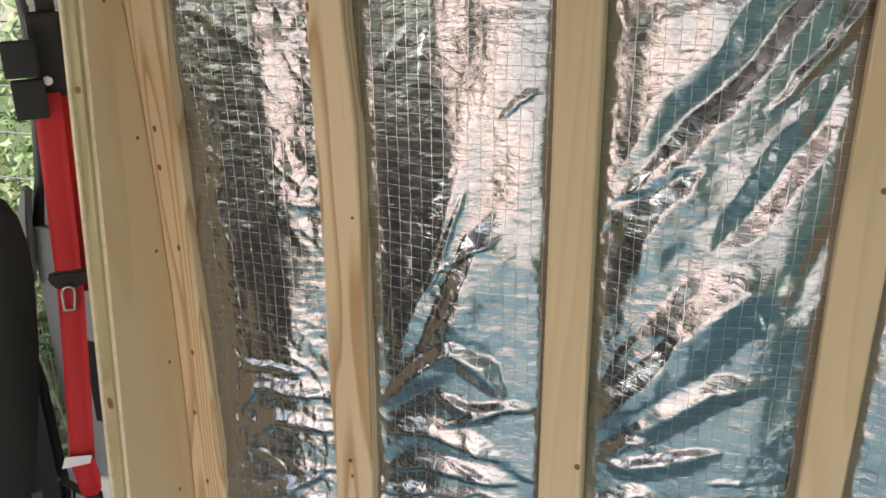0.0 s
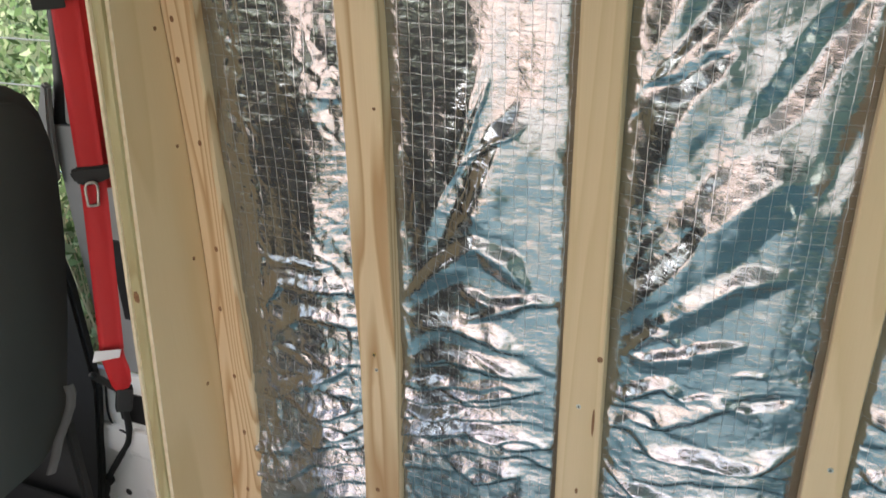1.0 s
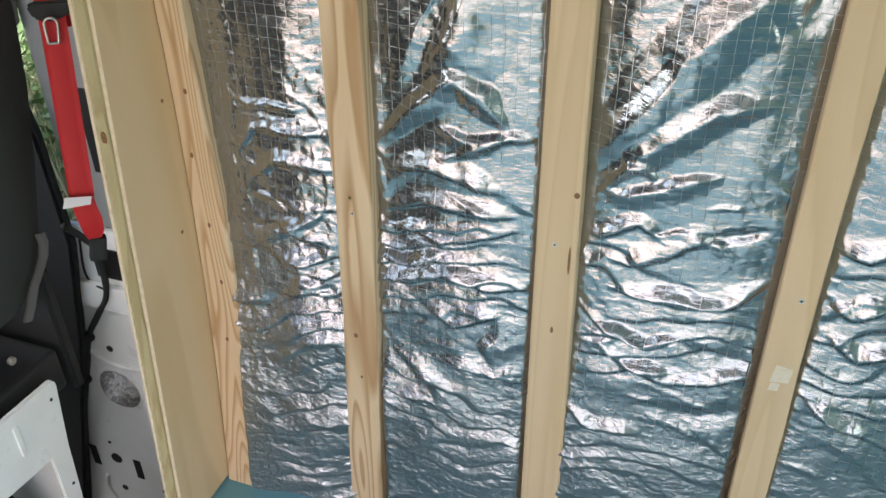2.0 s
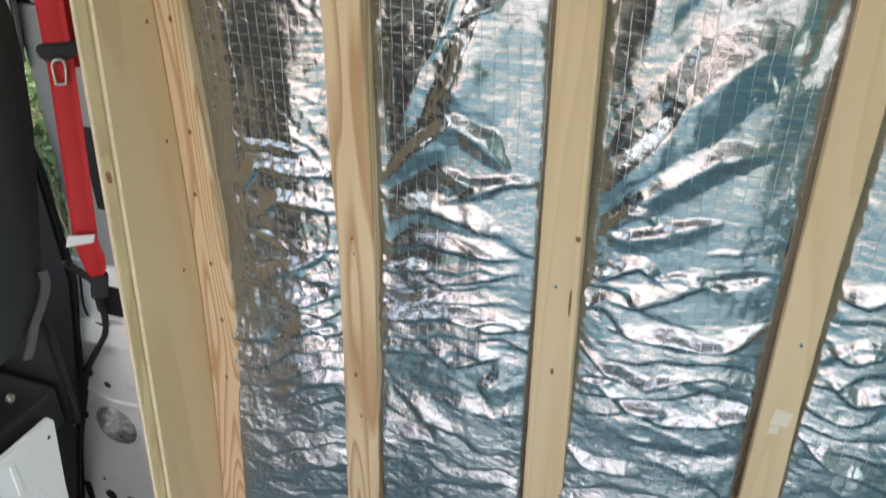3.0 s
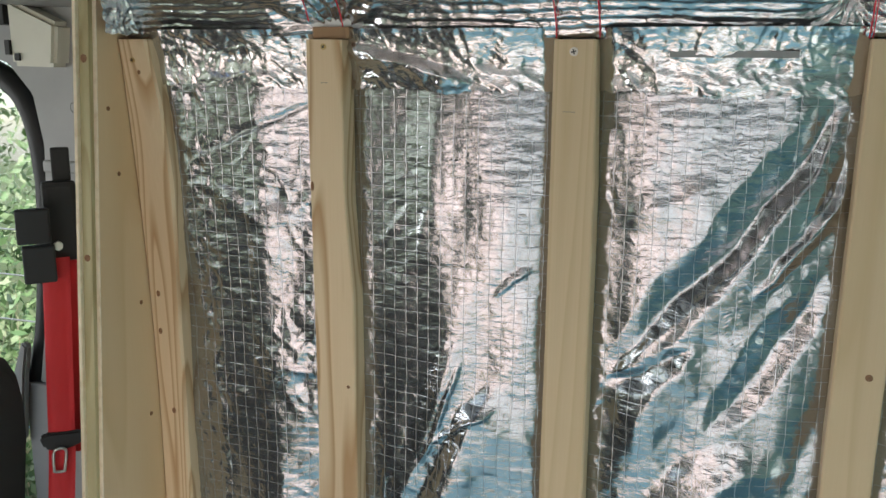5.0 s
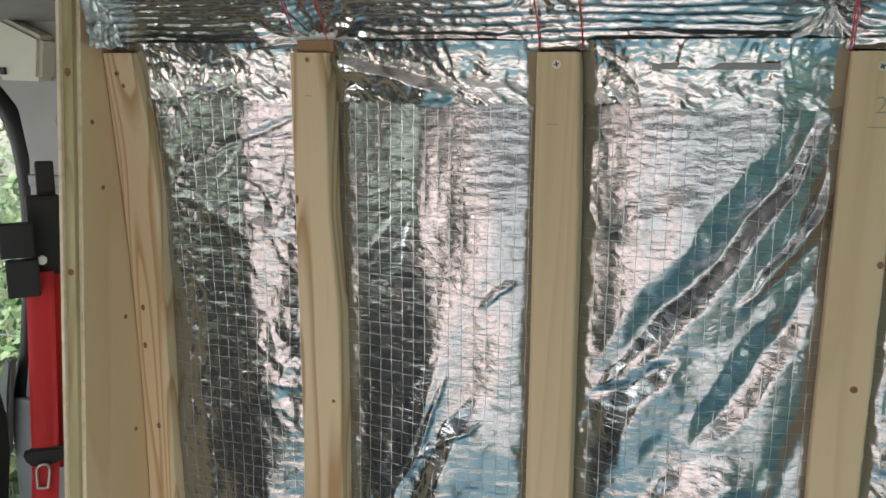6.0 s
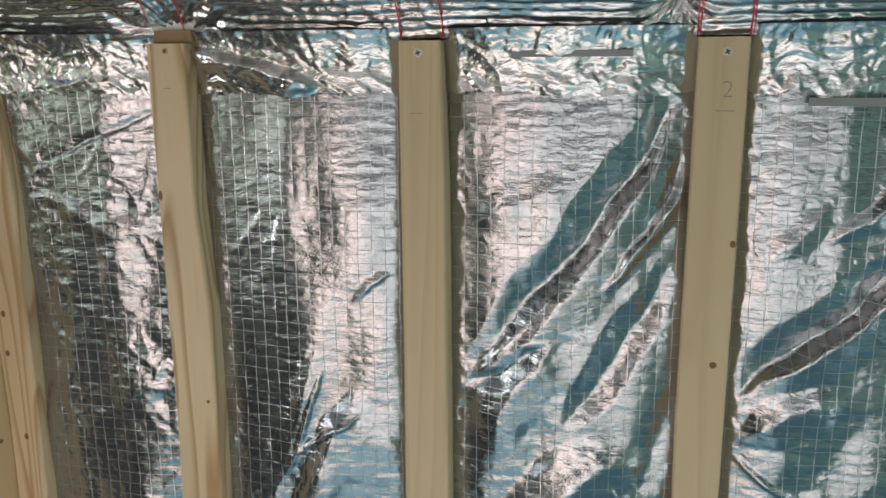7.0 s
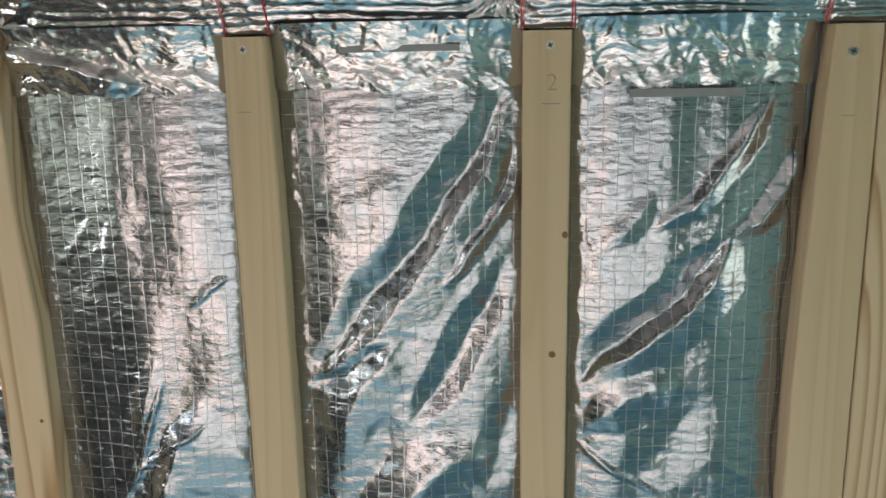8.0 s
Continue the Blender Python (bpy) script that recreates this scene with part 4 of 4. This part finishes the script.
for x, z, r in ((-1.352, -0.566, 0.019), (-1.248, -0.10, 0.010), (-1.36, -0.50, 0.005), (-1.355, -0.70, 0.010), (-1.20, -0.66, 0.007)):
    part("hole", disc(r, 0.003, 24, 0, pose(x, 1.3595, z, 90)), RUBBER, pillar, "black hole")
tube("swage", [(-1.33, 1.357, 0.02), (-1.335, 1.357, -0.06), (-1.32, 1.357, -0.12), (-1.25, 1.357, -0.155), (-1.15, 1.357, -0.15), (-1.0, 1.357, -0.15)], 0.006, WHITE_PAINT, pillar)
tube("swage", [(-1.41, 1.357, -0.66), (-1.42, 1.357, -0.72), (-1.38, 1.357, -0.78), (-1.25, 1.357, -0.79)], 0.006, WHITE_PAINT, pillar)
part("dark_recess", box(-1.14, -0.93, 1.368, 1.3735, 0.46, 0.67, 0.002), RUBBER, pillar, "black opening in the pillar")
part("dark_recess", box(-1.21, -0.93, 1.3555, 1.3605, 0.155, 0.245, 0.002), RUBBER, pillar, "black opening in the pillar")
part("plug", disc(0.009, 0.006, 20, 0.002, pose(-1.037, 1.372, 1.526, 90)), GREY_TRIM_SHADE, pillar)
part("hole", disc(0.006, 0.004, 20, 0, pose(-1.036, 1.3735, 1.742, 90)), RUBBER, pillar, "black hole")
part("hole", disc(0.011, 0.003, 20, 0, pose(-1.037, 1.3735, 1.526, 90)), RUBBER, pillar)

duct = thing("foil_filled_hole", "round hole in the white pillar stuffed with crumpled silver foil", "hole")
rim = bmesh.new()
n = 40
rings = [(0.066, 1.3595), (0.072, 1.355), (0.078, 1.3595)]
vs = [[rim.verts.new((-1.254 + r * math.cos(2 * math.pi * i / n), y, -0.25 + r * math.sin(2 * math.pi * i / n))) for i in range(n)] for r, y in rings]
for a, b in zip(vs, vs[1:]):
    for i in range(n):
        rim.faces.new((a[i], a[(i + 1) % n], b[(i + 1) % n], b[i]))
part("rim", rim, WHITE_PAINT, duct, smooth=True)


def dome_place(u, v):
    r, a = v * 0.067, u * 2 * np.pi
    x, z = r * np.cos(a), r * np.sin(a)
    lump = 0.010 * creased(x * 22 + 2, z * 30, 71) + 0.004 * creased(x * 60, z * 70, 73)
    return -1.254 + x, 1.3575 - (0.012 - 0.012 * v ** 2) - lump * (1 - v ** 4), -0.25 + z


sheet("stuffing", 0, 1, 0, 1, 0.02, None, TAPE, duct, place=dome_place, xs=np.linspace(0, 1, 80), zs=np.linspace(0.001, 1, 40))

cable = thing("black_cable", "black taped cable running down the pillar", "cable")
tube("sheath", [(-1.10, 1.20, 0.42), (-1.13, 1.27, 0.34), (-1.17, 1.335, 0.25), (-1.186, 1.345, 0.116), (-1.24, 1.35, 0.03), (-1.302, 1.352, -0.065), (-1.33, 1.352, -0.15), (-1.365, 1.352, -0.247), (-1.41, 1.352, -0.38), (-1.447, 1.352, -0.527), (-1.53, 1.352, -0.847)], 0.0085, BLACK, cable)
for p in ((-1.300, 1.349, -0.065), (-1.36, 1.349, -0.235)):
    part("clip", disc(0.016, 0.02, 18, 0.003, pose(*p, 90)), BLACK, cable)
tube("thin_wire", [(-1.235, 1.355, 0.26), (-1.25, 1.355, 0.17), (-1.24, 1.355, 0.13), (-1.19, 1.34, 0.13)], 0.003, BLACK, cable)

door = thing("cab_door", "black trimmed cab door with a rounded window", "van door")
part("door_card", outline_plate([(-2.35, 0.82), (-1.30, 0.82), (-1.245, 0.55), (-1.238, 0.26), (-1.30, -0.04), (-1.40, -0.40), (-1.525, -0.85), (-2.35, -0.85)], 0.03, 0.008), BLACK, door, m=pose(0, 1.325, 0))
part("sill_trim", outline_plate([(-1.34, 0.80), (-1.235, 0.80), (-1.215, 0.95), (-1.20, 1.02), (-1.215, 1.03), (-1.265, 0.91)], 0.02, 0.005), GREY_TRIM_SHADE, door, "grey sill trim", m=pose(0, 1.352, 0))
seal = [(-2.25, 1.40, 1.60), (-1.75, 1.40, 1.605), (-1.36, 1.40, 1.605), (-1.235, 1.40, 1.58), (-1.170, 1.40, 1.51), (-1.150, 1.40, 1.38), (-1.162, 1.40, 1.20), (-1.188, 1.40, 1.04), (-1.225, 1.40, 0.94), (-1.285, 1.40, 0.84), (-1.40, 1.40, 0.80), (-1.8, 1.40, 0.80), (-2.25, 1.40, 0.81), (-2.36, 1.40, 0.90), (-2.38, 1.40, 1.2), (-2.34, 1.40, 1.52)]
tube("window_seal", seal, 0.025, RUBBER, door, "thick black rubber seal", True)
pane = part("window_pane", box(-2.37, -1.165, 1.412, 1.416, 0.80, 1.61, 0), GLASS, door, "clear window glass")
pane.visible_shadow = False

trim = thing("pillar_trim_cover", "cream plastic cover with square clips high on the pillar", "trim cover")
part("cover", outline_plate([(-1.150, 1.605), (-1.045, 1.603), (-1.033, 1.685), (-1.125, 1.722), (-1.152, 1.735)], 0.05, 0.008), CREAM_TRIM, trim, m=pose(0, 1.335, 0))
for x, z, w, h in ((-1.128, 1.622, 0.006, 0.007), (-1.150, 1.640, 0.006, 0.014), (-1.172, 1.705, 0.02, 0.022)):
    part("clip", box(x - w, x + w, 1.33, 1.336 if x > -1.15 else 1.375, z - h, z + h, 0.001), RUBBER, trim, "black clip")

# seat belt
belt = thing("seat_belt", "bright red seat belt hanging from the cab pillar", "seat belt")
ACROSS = Vector((0.69, 0.72, 0.0))
FACING = Vector((0.72, -0.69, 0.0))


def ribbon(name, points, wide, mat, parent, label="", thick=0.0016):
    """A strap through centre points, with its width across the line of sight into the cab."""
    verts, faces, uv = [], [], []
    run = 0.0
    cols = 5
    for i, p in enumerate(points):
        p = Vector(p[:3])
        if i:
            run += (p - Vector(points[i - 1][:3])).length
        w = wide * (points[i][3] if len(points[i]) > 3 else 1.0)
        for j in range(cols):
            u = j / (cols - 1) - 0.5
            for side in (0, 1):
                q = p + ACROSS * (u * w) + FACING * (0.003 * (0.25 - u * u) * 4 - side * thick)
                verts.append(tuple(q))
                uv.append((u * w, run))
    k = cols * 2
    for i in range(len(points) - 1):
        for j in range(cols - 1):
            a, b = i * k + j * 2, (i + 1) * k + j * 2
            faces += [(a, a + 2, b + 2, b), (a + 1, b + 1, b + 3, a + 3)]
        for e in (0, (cols - 1) * 2):
            a, b = i * k + e, (i + 1) * k + e
            faces.append((a, b, b + 1, a + 1))
    return part(name, mesh_of(name, verts, faces, uv, True), mat, parent, label)


def sagging(a, b, count, sag):
    return [tuple(Vector(a).lerp(Vector(b), i / count) + FACING * sag * math.sin(math.pi * i / count)) for i in range(count + 1)]


ribbon("webbing", sagging((-0.970, 1.222, 1.262), (-0.970, 1.196, 0.90), 14, 0.004) + sagging((-0.970, 1.193, 0.87), (-0.970, 1.148, 0.545), 14, 0.003), 0.047, RED, belt)
ribbon("return_webbing", sagging((-0.985, 1.268, 1.262), (-0.99, 1.262, 0.86), 10, 0.0), 0.040, RED, belt, "second run of red webbing")
ribbon("stitched_end", [(-0.970, 1.147, 0.545, 0.95), (-0.969, 1.147, 0.52, 0.95), (-0.966, 1.149, 0.49, 0.97), (-0.968, 1.152, 0.462, 0.85), (-0.972, 1.154, 0.445, 0.55)], 0.047, RED, belt, "folded red webbing end", 0.008)
bracket = part("anchor", box(-0.03, 0.03, -0.016, 0.012, -0.075, 0.075, 0.01), BLACK, belt, "black upper anchor", m=pose(-0.982, 1.255, 1.325, 0, 0, 46))
part("guide", box(-0.026, 0.03, -0.012, 0.012, -0.031, 0.031, 0.004), BLACK, belt, "black guide lug", m=pose(-0.975, 1.178, 1.328, 0, 0, 46))
part("guide", box(-0.024, 0.03, -0.012, 0.012, -0.034, 0.034, 0.004), BLACK, belt, "black guide lug", m=pose(-0.975, 1.184, 1.258, 0, 0, 46))
part("slide", box(-0.016, 0.016, -0.006, 0.006, -0.06, 0.06, 0.004), BLACK, belt, m=pose(-0.985, 1.268, 1.40, 0, 0, 46))
part("bolt", disc(0.009, 0.008, 6, 0.001, pose(-0.962, 1.222, 1.285, 90, 0, 46)), STEEL, belt, "zinc bolt")
part("tongue_cover", outline_plate([(-0.041, 0.010), (-0.030, 0.018), (0.030, 0.014), (0.042, 0.010), (0.040, -0.006), (0.020, -0.016), (-0.012, -0.022), (-0.034, -0.012)], 0.014, 0.004), BLACK, belt, "black plastic buckle tongue cover", m=pose(-0.962, 1.193, 0.915, 0, 0, 46))
loop = [(-0.020, 0, -0.018), (-0.024, 0, -0.062), (-0.022, 0, -0.070), (-0.004, 0, -0.072), (-0.001, 0, -0.066), (0.004, 0, -0.02)]
turned = pose(-0.957, 1.186, 0.915, 0, 0, 46)
tube("buckle_tongue", [turned @ (0.8 * Vector(p)) for p in loop], 0.0028, STEEL, belt, "bright steel buckle tongue", True)
part("tag", outline_plate([(-0.036, -0.010), (-0.030, 0.012), (0.020, 0.010), (0.016, -0.006)], 0.001, 0.0), PAPER, belt, "white sewn tag", m=pose(-0.958, 1.132, 0.547, -20, 8, 46))
part("retractor", box(-0.016, 0.018, -0.012, 0.012, -0.035, 0.022, 0.006), BLACK, belt, "black plastic belt end", m=pose(-0.976, 1.158, 0.425, 0, 12, 46))

# driver's seat, seen from behind
seat = thing("driver_seat", "charcoal cloth driver's seat seen from behind", "seat")


def cushion(outline, depth, rim, segments=5):
    """A stuffed plate in the y, z plane, its rim well rounded."""
    bm = bmesh.new()
    face = bm.faces.new([bm.verts.new((0, y, z)) for y, z in outline])
    out = bmesh.ops.extrude_face_region(bm, geom=[face])
    bmesh.ops.translate(bm, verts=[v for v in out["geom"] if isinstance(v, bmesh.types.BMVert)], vec=(-depth, 0, 0))
    bmesh.ops.recalc_face_normals(bm, faces=bm.faces[:])
    rims = [e for e in bm.edges if abs(e.verts[0].co.x - e.verts[1].co.x) < 1e-6]
    bmesh.ops.bevel(bm, geom=rims, offset=rim, segments=segments, affect="EDGES", clamp_overlap=True)
    return bm


back = [(0.72, 0.32), (0.90, 0.30), (1.02, 0.305), (1.085, 0.345), (1.135, 0.42), (1.19, 0.60), (1.225, 0.74), (1.246, 0.88), (1.247, 0.95), (1.236, 1.01), (1.215, 1.05), (1.175, 1.08), (1.11, 1.095), (0.88, 1.098), (0.80, 1.08), (0.755, 1.03), (0.74, 0.90), (0.72, 0.6)]
part("backrest", cushion(back, 0.14, 0.03), SEAT_CLOTH, seat, m=pose(-1.08, 0, 0), smooth=True)
part("seat_cushion", box(-1.72, -1.24, 0.66, 1.02, 0.17, 0.31, 0.04), SEAT_CLOTH, seat)
part("seat_frame", box(-1.70, -1.10, 0.72, 1.08, 0.06, 0.168, 0.01), BLACK, seat, "black seat frame")
part("side_trim", outline_plate([(-1.45, 0.05), (-1.10, 0.02), (-1.10, 0.36), (-1.16, 0.40), (-1.45, 0.22)], 0.03, 0.008), BLACK, seat, "black side trim", m=pose(0, 1.10, 0))
part("bolt", disc(0.009, 0.012, 16, 0.002, pose(-1.09, 0.96, 0.235, 0, 90)), STEEL, seat)
band = []
for p in ((1.096, 0.475), (1.098, 0.45), (1.088, 0.425), (1.066, 0.40), (1.04, 0.375), (1.018, 0.34), (1.0, 0.318)):
    band.append((-1.055, p[0], p[1]))
ribbon("pull_strap", band, 0.020, STRAP, seat, "grey pull strap")

base = thing("seat_box", "white painted sheet steel seat box with a cut-out", "seat box")
bm = bmesh.new()
rim = [(0.55, 0.18), (1.0, 0.158), (1.012, 0.14), (0.99, -0.03), (0.975, -0.24), (0.965, -0.69), (0.925, -0.69), (0.936, -0.025), (0.55, 0.02)]
face = bm.faces.new([bm.verts.new((0, y, z)) for y, z in rim])
out = bmesh.ops.extrude_face_region(bm, geom=[face])
bmesh.ops.translate(bm, verts=[v for v in out["geom"] if isinstance(v, bmesh.types.BMVert)], vec=(-0.012, 0, 0))
bmesh.ops.recalc_face_normals(bm, faces=bm.faces[:])
bmesh.ops.bevel(bm, geom=bm.edges[:], offset=0.003, segments=2, affect="EDGES")
part("back_panel", bm, WHITE_PAINT, base, m=pose(-1.05, 0, 0))
part("side_panel", box(-1.6, -1.064, 0.962, 0.972, -0.69, 0.04, 0.002), WHITE_PAINT, base)
part("rib", box(-1.052, -1.046, 0.875, 0.888, 0.05, 0.13, 0.002), WHITE_PAINT, base)
for y, z in ((0.985, 0.115), (0.965, -0.13)):
    part("hole", disc(0.004, 0.002, 12, 0, pose(-1.0495, y, z, 0, 90)), RUBBER, base)

bag = thing("black_bag", "crumpled black polythene bag under the seat", "bag")


def bag_place(u, v):
    a, b = u * 2 * np.pi, v * np.pi
    r = 1 + 0.18 * creased(np.cos(a) * 3 + 5, np.sin(a) * 3 + b * 2.5, 81) + 0.1 * creased(np.cos(a) * 7, np.sin(a) * 7 + b * 6, 83)
    return -1.20 + 0.12 * r * np.sin(b) * np.cos(a), 0.78 + 0.13 * r * np.sin(b) * np.sin(a), -0.34 + 0.27 * r * np.cos(b)


sheet("film", 0, 1, 0, 1, 0.02, None, BAG, bag, place=bag_place, xs=np.linspace(0, 1, 90), zs=np.linspace(0.001, 0.999, 60))

# ---- outside ----
slab("ground", box(-60, 60, -60, 60, -1.1, -0.95, 0), EARTH, "meadow round the van")


def scatter(count, seed, centre, spread, size, slope):
    """Small bent leaves in a bank that rises away from the van."""
    rng = np.random.RandomState(seed)
    u = rng.rand(count, 3)
    x = centre[0] + (u[:, 0] - 0.5) * spread[0]
    away = u[:, 1] ** 1.5
    y = centre[1] + away * spread[1]
    top = slope(x, away)
    z = -0.95 + (top + 0.95) * (u[:, 2] ** 0.6)
    c = np.stack([x, y, z], 1)
    d = rng.randn(count, 3)
    d /= np.linalg.norm(d, axis=1, keepdims=True)
    e = np.cross(d, rng.randn(count, 3))
    e /= np.linalg.norm(e, axis=1, keepdims=True)
    s = size * (0.5 + rng.rand(count, 1))
    verts = np.stack([c - d * s, c - e * s * 0.45, c + d * s, c + e * s * 0.45], 1).reshape(-1, 3)
    faces = np.arange(count * 4).reshape(-1, 4)
    return mesh_of("leaves", verts.tolist(), faces.tolist())


hedge = part("hedge", scatter(52000, 5, (-4.6, 2.9), (8.5, 2.4), 0.035, lambda x, a: 0.55 + 2.6 * a + 0.25 * np.sin(x * 2.3)), LEAF, None)
tagged(hedge, "sunlit green hedge bank beyond the cab window", "hedge", "", "stuff")
rng = np.random.RandomState(9)
sv, sf = [], []
for i in range(1500):
    x, y = rng.uniform(-8.5, -1.0), 2.7 + 1.2 * rng.rand()
    h, lx, ly = rng.uniform(0.5, 1.9), rng.randn() * 0.15, rng.randn() * 0.1
    w = 0.004 + 0.004 * rng.rand()
    k = len(sv)
    sv += [(x - w, y, -0.95), (x + w, y, -0.95), (x + lx * 0.5 + w, y + ly, -0.95 + h * 0.6), (x + lx * 0.5 - w, y + ly, -0.95 + h * 0.6), (x + lx * 1.6, y + ly, -0.95 + h)]
    sf += [(k, k + 1, k + 2, k + 3), (k + 3, k + 2, k + 4)]
stalks = part("tall_grass", mesh_of("tall_grass", sv, sf), STALK, None)
tagged(stalks, "dry tall grass stalks in front of the hedge", "grass", "", "stuff")
# hedge out of view, added to give the foil some green to reflect
rear_hedge = part("hedge", scatter(16000, 8, (0.0, 0.0), (7.0, 1.6), 0.05, lambda x, a: 0.9 + 1.2 * a + 0.2 * np.sin(x * 2.9)), LEAF, None, m=pose(4.3, 0.3, 0, 0, 0, -90))
tagged(rear_hedge, "unseen green hedge added beyond the rear doors for reflected green", "hedge", "", "stuff")
fence = thing("wire_fence", "thin galvanised wire fence beside the hedge", "fence", m=pose(0, 0, 0))
for z in (0.95, 1.15, 1.35):
    tube("wire", [(-9, 2.75, z), (-5, 2.72, z - 0.03), (-1, 2.75, z)], 0.004, WIRE, fence)
